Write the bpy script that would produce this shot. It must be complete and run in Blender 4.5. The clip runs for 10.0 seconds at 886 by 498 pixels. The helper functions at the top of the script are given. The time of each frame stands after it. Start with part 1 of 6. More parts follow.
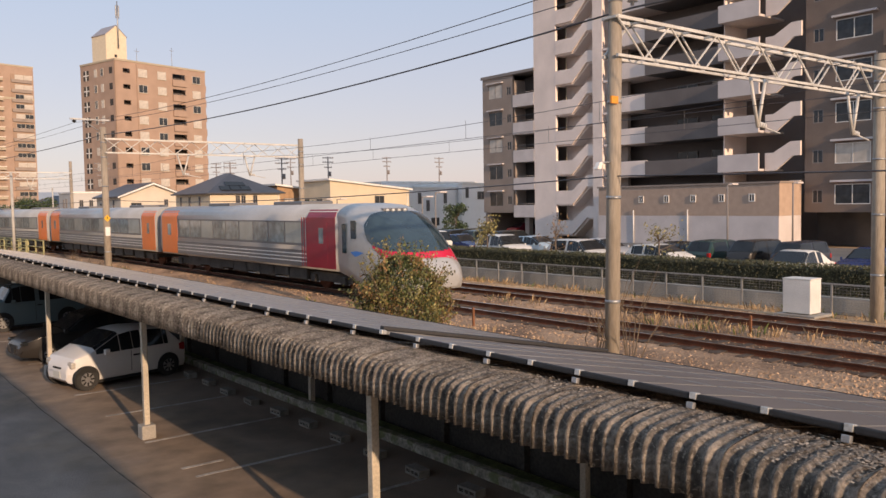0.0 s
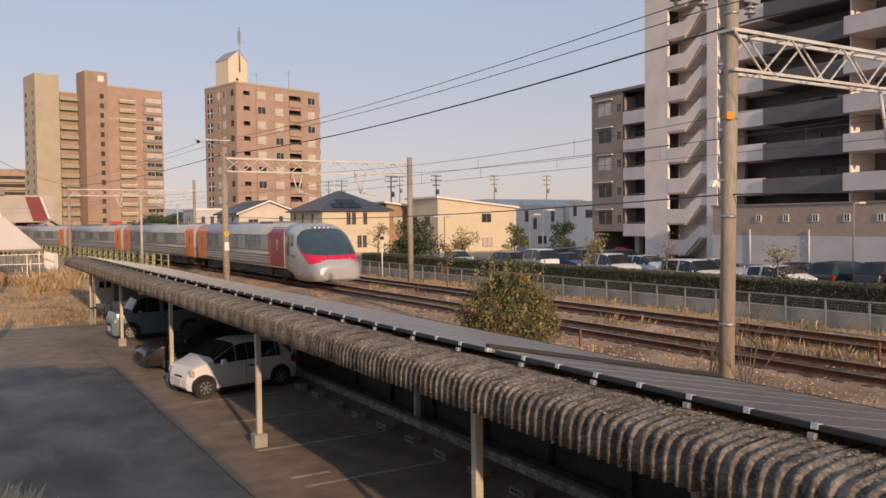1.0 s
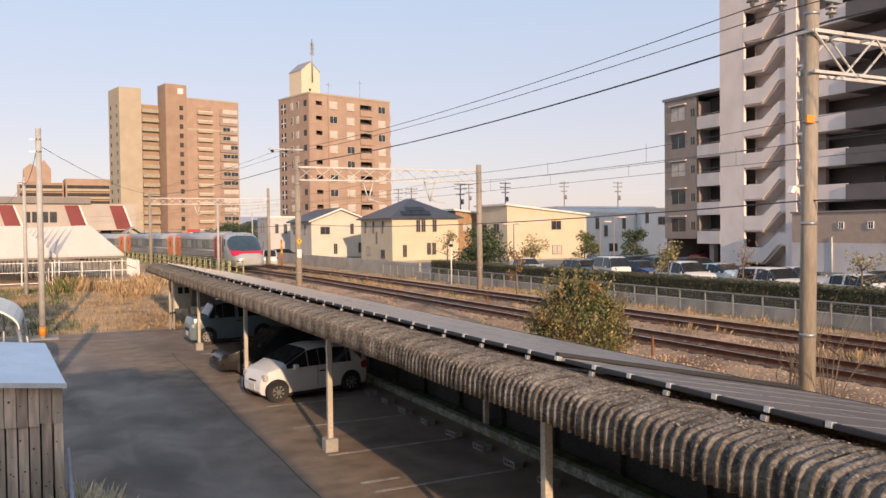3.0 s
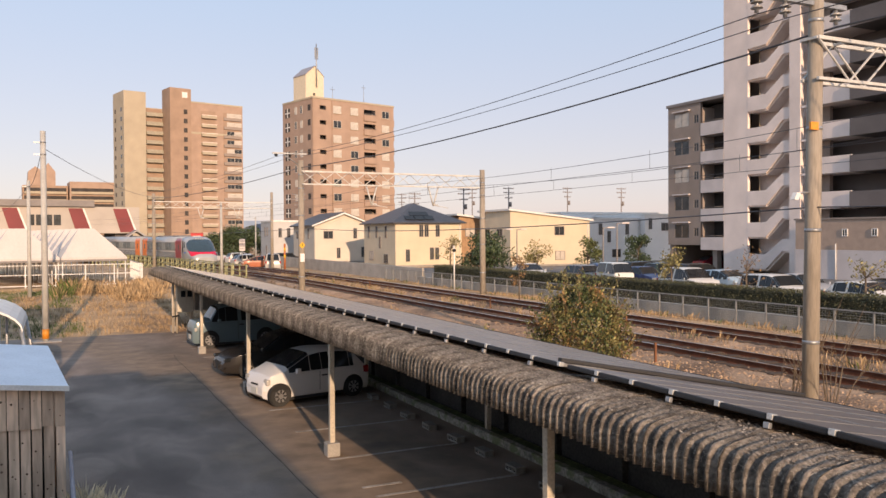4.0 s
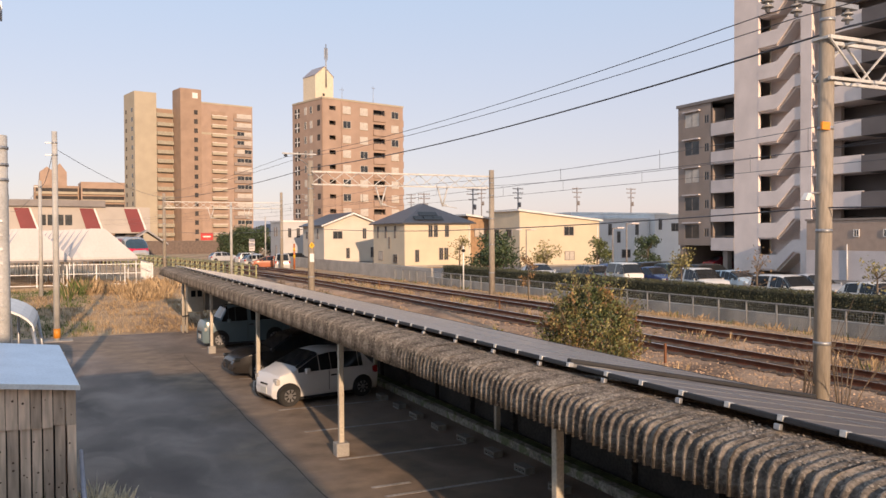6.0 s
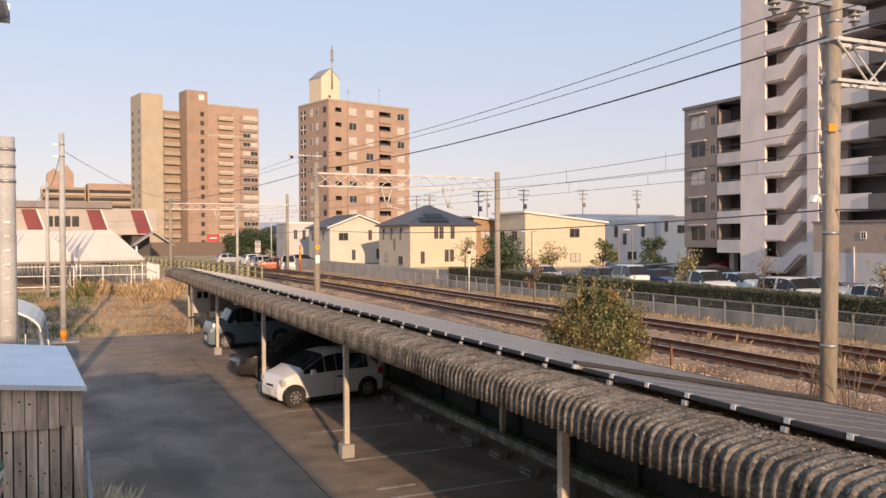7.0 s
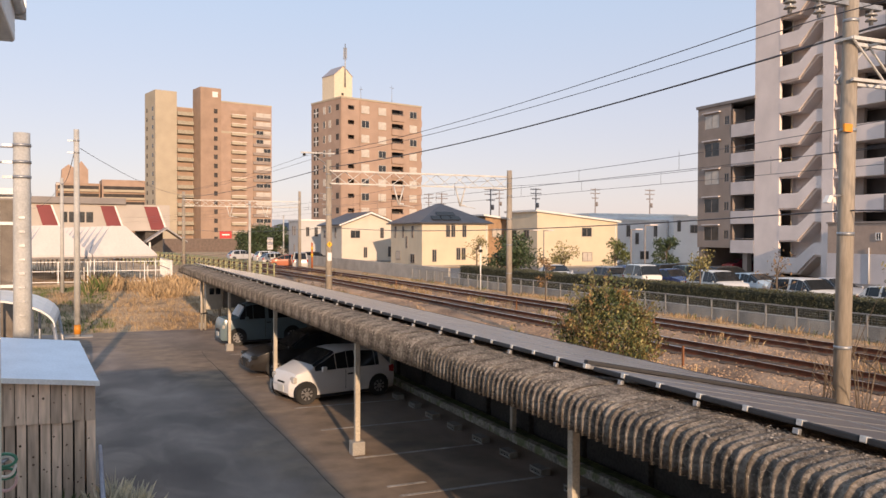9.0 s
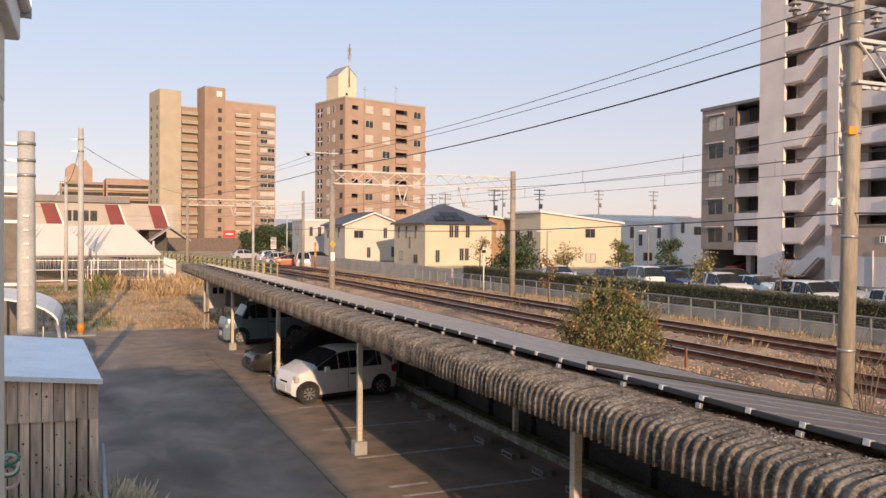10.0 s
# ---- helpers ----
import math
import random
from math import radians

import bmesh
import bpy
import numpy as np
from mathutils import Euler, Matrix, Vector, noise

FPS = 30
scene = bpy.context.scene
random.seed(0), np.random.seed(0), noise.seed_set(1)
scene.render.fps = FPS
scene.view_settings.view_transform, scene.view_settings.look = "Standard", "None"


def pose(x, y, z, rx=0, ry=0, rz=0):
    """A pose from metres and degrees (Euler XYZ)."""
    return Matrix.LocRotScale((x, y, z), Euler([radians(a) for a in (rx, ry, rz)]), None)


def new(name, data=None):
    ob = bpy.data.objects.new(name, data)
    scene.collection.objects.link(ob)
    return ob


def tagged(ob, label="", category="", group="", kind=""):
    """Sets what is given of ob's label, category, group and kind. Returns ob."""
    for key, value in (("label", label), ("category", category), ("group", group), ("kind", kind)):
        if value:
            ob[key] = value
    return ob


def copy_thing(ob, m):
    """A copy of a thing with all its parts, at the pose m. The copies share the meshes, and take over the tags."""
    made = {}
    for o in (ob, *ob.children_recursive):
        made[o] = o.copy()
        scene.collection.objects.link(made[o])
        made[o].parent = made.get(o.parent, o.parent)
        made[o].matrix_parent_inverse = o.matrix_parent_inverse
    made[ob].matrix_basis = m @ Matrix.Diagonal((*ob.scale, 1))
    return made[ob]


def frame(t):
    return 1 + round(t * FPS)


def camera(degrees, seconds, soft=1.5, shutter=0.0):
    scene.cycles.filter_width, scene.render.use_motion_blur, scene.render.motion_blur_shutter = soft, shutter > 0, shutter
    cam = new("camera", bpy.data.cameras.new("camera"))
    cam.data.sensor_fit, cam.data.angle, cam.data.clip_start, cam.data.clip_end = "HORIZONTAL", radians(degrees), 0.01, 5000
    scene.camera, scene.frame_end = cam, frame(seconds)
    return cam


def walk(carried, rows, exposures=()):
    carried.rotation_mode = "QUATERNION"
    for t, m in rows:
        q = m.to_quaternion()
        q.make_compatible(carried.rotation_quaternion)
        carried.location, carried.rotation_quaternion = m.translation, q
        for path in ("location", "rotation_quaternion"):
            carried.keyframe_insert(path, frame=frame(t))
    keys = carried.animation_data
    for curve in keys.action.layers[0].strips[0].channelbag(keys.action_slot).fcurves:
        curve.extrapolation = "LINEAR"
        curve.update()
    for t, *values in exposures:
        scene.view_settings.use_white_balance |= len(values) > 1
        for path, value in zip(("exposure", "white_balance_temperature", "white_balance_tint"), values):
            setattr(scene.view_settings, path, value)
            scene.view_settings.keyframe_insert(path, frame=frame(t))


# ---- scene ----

cam = camera(57.5, 10.0, soft=1.5)
EYE = (0.0, 0.0, 4.3)
TURN = ((0, 86.72, .952, -38.422), (.5, 87.542, .491, -33.17), (1, 88.087, .63, -30.859), (1.5, 88.353, .792, -28.645),
        (2, 88.482, .897, -27.02), (2.5, 88.502, .945, -26.195), (4, 89.016, .373, -25.736), (4.5, 89.099, .393, -25.677),
        (5, 89.044, .5, -25.602), (5.5, 89.004, .407, -25.365), (7, 89.165, .259, -24.682), (7.5, 89.221, .167, -24.588),
        (8, 89.178, -.003, -24.519), (8.5, 89.109, -.088, -24.225), (9, 89.039, -.133, -23.847), (9.5, 89.034, -.424, -23.703),
        (10, 89.07, -.44, -23.613))
walk(cam, [(t, pose(*EYE, a, b, c)) for t, a, b, c in TURN],
     exposures=((0, .62, 7400, 19.5), (.5, .32, 7400, 19.5), (1, .4, 7400, 19.5), (1.5, .77, 7400, 19.5), (2, .84, 7400, 19.5), (2.5, .82, 7400, 19.5), (4, .76, 7400, 19.5), (10, .78, 7400, 19.5)))

# ---- light ----
SUN_EL = radians(15.5)      # the low sun stands behind the camera
sun_way = Vector((0.135, 1.0, 0)).normalized() * math.cos(SUN_EL) + Vector((0, 0, -math.sin(SUN_EL)))
world = bpy.data.worlds.new("sky")
scene.world = world
world.use_nodes = True
wn, wl = world.node_tree.nodes, world.node_tree.links
sky = wn.new("ShaderNodeTexSky")
sky.sky_type, sky.sun_disc = "NISHITA", False
sky.sun_elevation, sky.sun_rotation = SUN_EL, radians(172.3)
sky.altitude, sky.air_density, sky.dust_density, sky.ozone_density = 20, 1.0, 0.6, 1.6
wn["Background"].inputs["Strength"].default_value = 0.14
haze = wn.new("ShaderNodeMix")                              # pale lavender winter haze over the clear sky
haze.data_type = "RGBA"
haze.inputs["Factor"].default_value = 0.82
way_up, up_z, veil = wn.new("ShaderNodeTexCoord"), wn.new("ShaderNodeSeparateXYZ"), wn.new("ShaderNodeValToRGB")
wl.new(way_up.outputs["Generated"], up_z.inputs[0])
wl.new(up_z.outputs["Z"], veil.inputs["Fac"])
veil.color_ramp.elements[0].position, veil.color_ramp.elements[1].position = 0.0, 0.33
veil.color_ramp.elements[0].color, veil.color_ramp.elements[1].color = (2.72, 2.59, 2.96, 1), (1.86, 2.74, 3.86, 1)
wl.new(veil.outputs[0], haze.inputs["B"])
wl.new(sky.outputs[0], haze.inputs["A"])
wl.new(haze.outputs["Result"], wn["Background"].inputs[0])
sun_data = bpy.data.lights.new("sun", "SUN")
sun_data.energy, sun_data.angle, sun_data.color = 2.8, radians(0.6), (1.0, 0.77, 0.545)
sun = new("sun", sun_data)
sun.matrix_world = Matrix.Translation((0, -60, 40)) @ sun_way.to_track_quat("-Z", "Y").to_matrix().to_4x4()


# ---- materials ----
MATS = {}


def mat(name, color, rough=0.8, metal=0.0, vary=0.25, scale=2.0, fine=30.0, bump=0.15, tint=None, spread=0.0, stretch=(1, 1, 1), emit=0.0, spec=None, fleck=None):
    """A surface with broad stains, fine grain and relief; spread varies whole pieces."""
    if name in MATS:
        return MATS[name]
    m = bpy.data.materials.new(name)
    m.use_nodes = True
    n, l = m.node_tree.nodes, m.node_tree.links
    b = n["Principled BSDF"]
    b.inputs["Roughness"].default_value, b.inputs["Metallic"].default_value = rough, metal
    if spec is not None:
        b.inputs["Specular IOR Level"].default_value = spec
    co = n.new("ShaderNodeTexCoord")
    mp = n.new("ShaderNodeMapping")
    mp.inputs["Scale"].default_value = stretch
    l.new(co.outputs["Object"], mp.inputs["Vector"])
    big, small = n.new("ShaderNodeTexNoise"), n.new("ShaderNodeTexNoise")
    big.inputs["Scale"].default_value, big.inputs["Detail"].default_value = scale, 5
    small.inputs["Scale"].default_value, small.inputs["Detail"].default_value = fine, 3
    l.new(mp.outputs[0], big.inputs["Vector"])
    l.new(mp.outputs[0], small.inputs["Vector"])
    ramp = n.new("ShaderNodeValToRGB")
    dark = [c * (1 - vary) for c in color]
    light = [min(1, c * (1 + vary * .6)) for c in (tint or color)]
    ramp.color_ramp.elements[0].color, ramp.color_ramp.elements[1].color = (*dark, 1), (*light, 1)
    ramp.color_ramp.elements[0].position, ramp.color_ramp.elements[1].position = 0.3, 0.7
    l.new(big.outputs["Fac"], ramp.inputs["Fac"])
    mix = n.new("ShaderNodeMix")
    mix.data_type, mix.blend_type = "RGBA", "MULTIPLY"
    mix.inputs["Factor"].default_value = min(1, vary * 1.6)
    l.new(ramp.outputs[0], mix.inputs["A"])
    gr = n.new("ShaderNodeValToRGB")
    gr.color_ramp.elements[0].color, gr.color_ramp.elements[1].color = (.45, .45, .45, 1), (1.2, 1.2, 1.2, 1)
    gr.color_ramp.elements[0].position, gr.color_ramp.elements[1].position = 0.3, 0.65
    l.new(small.outputs["Fac"], gr.inputs["Fac"])
    l.new(gr.outputs[0], mix.inputs["B"])
    out = mix.outputs["Result"]
    if fleck:                                             # paler patches: colour, scale, threshold, softness, strength
        fc, fs, ft, fw, fk = fleck
        fn = n.new("ShaderNodeTexNoise")
        fn.inputs["Scale"].default_value, fn.inputs["Detail"].default_value, fn.inputs["Distortion"].default_value = fs, 6, .8
        l.new(mp.outputs[0], fn.inputs["Vector"])
        fm = n.new("ShaderNodeMapRange")
        fm.inputs["From Min"].default_value, fm.inputs["From Max"].default_value, fm.inputs["To Max"].default_value = ft, ft + fw, fk
        l.new(fn.outputs["Fac"], fm.inputs["Value"])
        fx = n.new("ShaderNodeMix")
        fx.data_type = "RGBA"
        l.new(fm.outputs[0], fx.inputs["Factor"])
        l.new(out, fx.inputs["A"])
        fx.inputs["B"].default_value = (*fc, 1)
        out = fx.outputs["Result"]
    if spread:
        oi, geo = n.new("ShaderNodeObjectInfo"), n.new("ShaderNodeNewGeometry")
        add = n.new("ShaderNodeMath")
        add.operation = "ADD"
        l.new(oi.outputs["Random"], add.inputs[0])
        l.new(geo.outputs["Random Per Island"], add.inputs[1])
        fr = n.new("ShaderNodeMath")
        fr.operation = "FRACT"
        l.new(add.outputs[0], fr.inputs[0])
        mr = n.new("ShaderNodeMapRange")
        mr.inputs["To Min"].default_value, mr.inputs["To Max"].default_value = 1 - spread, 1 + spread
        l.new(fr.outputs[0], mr.inputs["Value"])
        hs = n.new("ShaderNodeHueSaturation")
        l.new(mr.outputs[0], hs.inputs["Value"])
        l.new(out, hs.inputs["Color"])
        out = hs.outputs[0]
    l.new(out, b.inputs["Base Color"])
    if bump:
        bp = n.new("ShaderNodeBump")
        bp.inputs["Strength"].default_value, bp.inputs["Distance"].default_value = bump, 0.02
        l.new(small.outputs["Fac"], bp.inputs["Height"])
        l.new(bp.outputs[0], b.inputs["Normal"])
    if emit:
        b.inputs["Emission Color"].default_value, b.inputs["Emission Strength"].default_value = (*color, 1), emit
    MATS[name] = m
    return m


def paint(name, color, rough=0.35, metal=0.0, vary=0.08, scale=1.0):
    return mat(name, color, rough, metal, vary, scale, 60, 0.02)


GLASS = mat("dark_glass", (.02, .023, .026), .08, 0, .3, .6, 3, 0, spec=.4)
WINDOW = mat("house_glass", (.05, .058, .066), .12, 0, .5, .35, 2, 0, spec=.35)
CURTAIN = mat("curtain_glass", (.55, .50, .44), .25, 0, .16, .5, 2, 0)
# near-black colour standing for the shade inside openings and recesses
DARK = mat("recess_shade", (.06, .053, .05), .9, vary=.4, scale=.5)
RUBBER = mat("rubber", (.018, .018, .018), .8)
STEEL = mat("galvanised_steel", (.36, .37, .38), .45, .6, .25, 3)
WHITE = mat("white_paint", (.74, .73, .70), .5, vary=.12, scale=1.5)
CONCRETE = mat("concrete", (.33, .31, .28), .9, vary=.25, scale=1.2, fine=40)
POLE = mat("pole_concrete", (.36, .31, .25), .85, vary=.25, scale=1.5, fine=25, stretch=(1, 1, .15))
RUST = mat("rusty_rail", (.15, .05, .024), .75, .2, .4, 3)
RAILTOP = mat("worn_rail_head", (.62, .60, .58), .32, 1.0, .15, 3)
LEAD = mat("black_rubber_cable", (.02, .02, .022), .6)
WIRE = mat("wire_metal", (.10, .10, .11), .5, .5)


# ---- mesh helpers ----
def mesh(name, bm, material, parent=None, smooth=False, at=None):
    me = bpy.data.meshes.new(name)
    bm.normal_update()
    bm.to_mesh(me)
    bm.free()
    for m in (material if isinstance(material, (list, tuple)) else [material]):
        me.materials.append(m)
    if smooth:
        for p in me.polygons:
            p.use_smooth = True
    ob = new(name, me)
    if parent is not None:
        ob.parent = parent
    if at is not None:
        ob.matrix_basis = at
    return ob


def part(name, bm, material, parent, label="", smooth=False, at=None):
    return tagged(mesh(name, bm, material, parent, smooth, at), label)


def empty(name, m=None):
    ob = new(name)
    ob.empty_display_size = .3
    if m is not None:
        ob.matrix_basis = m
    return ob


def put_box(bm, x0, x1, y0, y1, z0, z1, mi=0, bevel=0.0):
    v = [bm.verts.new(p) for p in ((x0, y0, z0), (x1, y0, z0), (x1, y1, z0), (x0, y1, z0), (x0, y0, z1), (x1, y0, z1), (x1, y1, z1), (x0, y1, z1))]
    fs = [bm.faces.new([v[i] for i in q]) for q in ((3, 2, 1, 0), (4, 5, 6, 7), (0, 1, 5, 4), (1, 2, 6, 5), (2, 3, 7, 6), (3, 0, 4, 7))]
    for f in fs:
        f.material_index = mi
    if bevel:
        es = list({e for f in fs for e in f.edges})
        r = bmesh.ops.bevel(bm, geom=es, offset=bevel, segments=2, affect="EDGES", profile=.5)
        for f in r["faces"]:
            f.material_index = mi
    return bm


def box(x0, x1, y0, y1, z0, z1, bevel=0.0):
    return put_box(bmesh.new(), x0, x1, y0, y1, z0, z1, 0, bevel)


def put_tube(bm, a, b, r0, r1=None, n=8, mi=0, cap=True):
    a, b = Vector(a), Vector(b)
    r1 = r0 if r1 is None else r1
    q = (b - a).to_track_quat("Z", "Y")
    rings = []
    for c, r in ((a, r0), (b, r1)):
        rings.append([bm.verts.new(c + q @ Vector((math.cos(i * 2 * math.pi / n) * r, math.sin(i * 2 * math.pi / n) * r, 0))) for i in range(n)])
    for i in range(n):
        f = bm.faces.new((rings[0][i], rings[0][(i + 1) % n], rings[1][(i + 1) % n], rings[1][i]))
        f.material_index, f.smooth = mi, n > 5
    if cap:
        bm.faces.new(rings[0][::-1]).material_index = mi
        bm.faces.new(rings[1]).material_index = mi
    return bm


def tube(a, b, r0, r1=None, n=8):
    return put_tube(bmesh.new(), a, b, r0, r1, n)


def put_prism(bm, outline, axis, c0, c1, mi=0):
    """A polygon (two coordinates a point) drawn out along an axis."""
    def place(p, c):
        return {"x": (c, p[0], p[1]), "y": (p[0], c, p[1]), "z": (p[0], p[1], c)}[axis]
    lo, hi = [bm.verts.new(place(p, c0)) for p in outline], [bm.verts.new(place(p, c1)) for p in outline]
    n = len(outline)
    fs = [bm.faces.new((lo[i], lo[(i + 1) % n], hi[(i + 1) % n], hi[i])) for i in range(n)]
    fs += [bm.faces.new(lo[::-1]), bm.faces.new(hi)]
    for f in fs:
        f.material_index = mi
    bmesh.ops.recalc_face_normals(bm, faces=fs)
    return bm


def prism(outline, axis, c0, c1):
    return put_prism(bmesh.new(), outline, axis, c0, c1)


def hit_row(y0, step, count):
    return [y0 + step * i for i in range(count)]


# ---- plan: x across the tracks, y along them, the parking lot at z = 0 ----
RAIL_Z, NEAR_X, FAR_X, YARD_Z = 1.2, 15.75, 19.3, 0.5
BEND_Y, BEND_R = 46.0, 375.0


def bend(y):
    """How far the line has swung to the side by y."""
    return -max(0.0, y - BEND_Y) ** 2 / (2 * BEND_R)


def ground_z(x, y):
    def ease(a, b, v):
        k = min(1, max(0, (v - a) / (b - a)))
        return k * k * (3 - 2 * k)
    xs = x - bend(y) if x > 8.8 else x
    west = 0.65 * ease(40, 60, y)
    bed = 0.98
    if xs < 8.9:
        return west - .03
    if xs < 9.6:
        return west - .03 + (bed - .1 - west) * ease(8.9, 9.6, xs)
    if xs < 13.4:
        return bed - .1 + .08 * ease(10, 13.4, xs)
    if xs < 21.6:
        return bed - .02
    return bed - .02 + (YARD_Z - .03 - bed) * ease(21.6, 25.6, xs)


# ---- ground ----
xs = [-3000, -900, -300, -120, -60, -30, -15, -6, 0, 4, 7, 8.6, 8.9, 9.05, 9.25, 9.5] + [10 + i * .8 for i in range(20)] + [27, 30, 36, 50, 70, 100, 160, 300, 900, 3000]
ys = [-3000, -600, -150, -50, -20] + [-10 + 3 * i for i in range(60)] + [180, 200, 230, 270, 350, 600, 1200, 4000]
bm = bmesh.new()
grid = [[bm.verts.new((x, y, ground_z(x, y) - (.0 if abs(x) < 200 else .3))) for y in ys] for x in xs]
for i in range(len(xs) - 1):
    for j in range(len(ys) - 1):
        bm.faces.new((grid[i][j], grid[i + 1][j], grid[i + 1][j + 1], grid[i][j + 1]))
EARTH = mat("dry_grass_earth", (.37, .23, .125), .95, vary=.42, scale=.35, fine=9, bump=.6, tint=(.52, .35, .20))
tagged(mesh("ground", bm, EARTH, smooth=True), "dry winter grass and earth around the railway", "ground", kind="structure")
ASPHALT = mat("asphalt", (.15, .116, .098), .88, vary=.38, scale=.45, fine=55, bump=.35, tint=(.24, .188, .158), stretch=(1, .55, 1), fleck=((.38, .305, .25), .9, .47, .25, .5))
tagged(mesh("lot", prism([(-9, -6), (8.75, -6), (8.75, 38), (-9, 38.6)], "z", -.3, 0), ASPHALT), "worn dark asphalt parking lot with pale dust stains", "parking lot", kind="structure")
def dust_bays(m, dust):
    """Brown dust spread over the bays, fading raggedly into the bare asphalt; thinned inward to paint in carport shade.
    """
    n, l = m.node_tree.nodes, m.node_tree.links
    base = n["Principled BSDF"].inputs["Base Color"]
    was = base.links[0].from_socket
    co, sep = n.new("ShaderNodeTexCoord"), n.new("ShaderNodeSeparateXYZ")
    l.new(co.outputs["Object"], sep.inputs[0])
    spill, reach = n.new("ShaderNodeMapRange"), n.new("ShaderNodeMath")     # the strip widens at the far end of the lot
    spill.inputs["From Min"].default_value, spill.inputs["From Max"].default_value, spill.inputs["To Max"].default_value = 23, 37, 4.2
    l.new(sep.outputs["Y"], spill.inputs["Value"])
    reach.operation = "ADD"
    l.new(sep.outputs["X"], reach.inputs[0])
    l.new(spill.outputs[0], reach.inputs[1])
    total = reach.outputs[0]
    for scale, size in ((.35, 2.6), (1.4, 1.5), (9.0, .6)):
        tx, k, add = n.new("ShaderNodeTexNoise"), n.new("ShaderNodeMath"), n.new("ShaderNodeMath")
        tx.inputs["Scale"].default_value, tx.inputs["Detail"].default_value = scale, 4
        l.new(co.outputs["Object"], tx.inputs["Vector"])
        k.operation, k.inputs[1].default_value, k.inputs[2].default_value = "MULTIPLY_ADD", size, -size / 2
        l.new(tx.outputs["Fac"], k.inputs[0])
        add.operation = "ADD"
        l.new(total, add.inputs[0])
        l.new(k.outputs[0], add.inputs[1])
        total = add.outputs[0]
    mr, mix, grain, tone = n.new("ShaderNodeMapRange"), n.new("ShaderNodeMix"), n.new("ShaderNodeTexNoise"), n.new("ShaderNodeValToRGB")
    mr.interpolation_type = "SMOOTHSTEP"
    mr.inputs["From Min"].default_value, mr.inputs["From Max"].default_value, mr.inputs["To Max"].default_value = 2.5, 4.5, .95
    l.new(total, mr.inputs["Value"])
    grain.inputs["Scale"].default_value, grain.inputs["Detail"].default_value = 1.6, 8
    l.new(co.outputs["Object"], grain.inputs["Vector"])
    tone.color_ramp.elements[0].position, tone.color_ramp.elements[1].position = .3, .7
    tone.color_ramp.elements[0].color, tone.color_ramp.elements[1].color = (*[c * .62 for c in dust], 1), (*[c * 1.25 for c in dust], 1)
    l.new(grain.outputs["Fac"], tone.inputs["Fac"])
    mix.data_type = "RGBA"
    bay_shade, thin = n.new("ShaderNodeMapRange"), n.new("ShaderNodeMath")      # carport shade put into the colour: the dust thins deep in the bays
    bay_shade.interpolation_type = "SMOOTHSTEP"
    bay_shade.inputs["From Min"].default_value, bay_shade.inputs["From Max"].default_value, bay_shade.inputs["To Min"].default_value, bay_shade.inputs["To Max"].default_value = 4.9, 7.0, 1, .3
    l.new(total, bay_shade.inputs["Value"])
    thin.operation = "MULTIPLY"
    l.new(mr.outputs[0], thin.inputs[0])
    l.new(bay_shade.outputs[0], thin.inputs[1])
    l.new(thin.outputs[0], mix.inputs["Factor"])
    l.new(was, mix.inputs["A"])
    l.new(tone.outputs[0], mix.inputs["B"])
    l.new(mix.outputs["Result"], base)


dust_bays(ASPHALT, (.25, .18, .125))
crack = [(3.85 + .12 * noise.noise((0, y * .4, 4)) + .05 * noise.noise((0, y * 4, 5)), y) for y in [6 + .25 * i for i in range(100)]]
tagged(mesh("pavement_joint", prism([(x - .004 - .014 * abs(noise.noise((0, y * 3, 7))), y) for x, y in crack] + [(x + .004 + .02 * abs(noise.noise((0, y * 2, 9))), y) for x, y in crack[::-1]], "z", 0, .0075), mat("open_joint", (.08, .064, .052), .95)), "dark cracked joint along the bays", "joint", kind="structure")
YARD = mat("yard_asphalt", (.19, .185, .178), .9, vary=.3, scale=.3, fine=50)
tagged(mesh("car_park", prism([(29.2, -10), (59.5, -10), (59.5, 86), (29.2, 86)], "z", YARD_Z - .3, YARD_Z), YARD), "grey asphalt car park below the apartment tower", "car park", kind="structure")

# ---- railway ----
BALLAST = mat("ballast", (.27, .155, .095), .95, vary=.5, scale=.6, fine=16, bump=.9, tint=(.44, .285, .18), fleck=((.52, .34, .19), 14, .58, .08, .6))
TIES = mat("sleeper", (.085, .058, .042), .9, vary=.35, scale=3, spread=.25)
bm = bmesh.new()
sec = [(12.6, -.33), (13.6, -.22), (14.6, -.15), (16.9, -.15), (17.5, -.19), (18.2, -.15), (20.5, -.15), (21.4, -.22), (22.4, -.36)]
last = None
for y in [-30 + 3 * i for i in range(120)]:
    ring = [bm.verts.new((x + bend(y), y, RAIL_Z + z + .03 * noise.noise((x, y, 0)))) for x, z in sec]
    if last:
        for a in range(len(sec) - 1):
            bm.faces.new((last[a], last[a + 1], ring[a + 1], ring[a]))
    last = ring
bed = tagged(mesh("track_bed", bm, BALLAST, smooth=True), "rust-brown stone ballast under two railway tracks", "ballast", kind="structure")


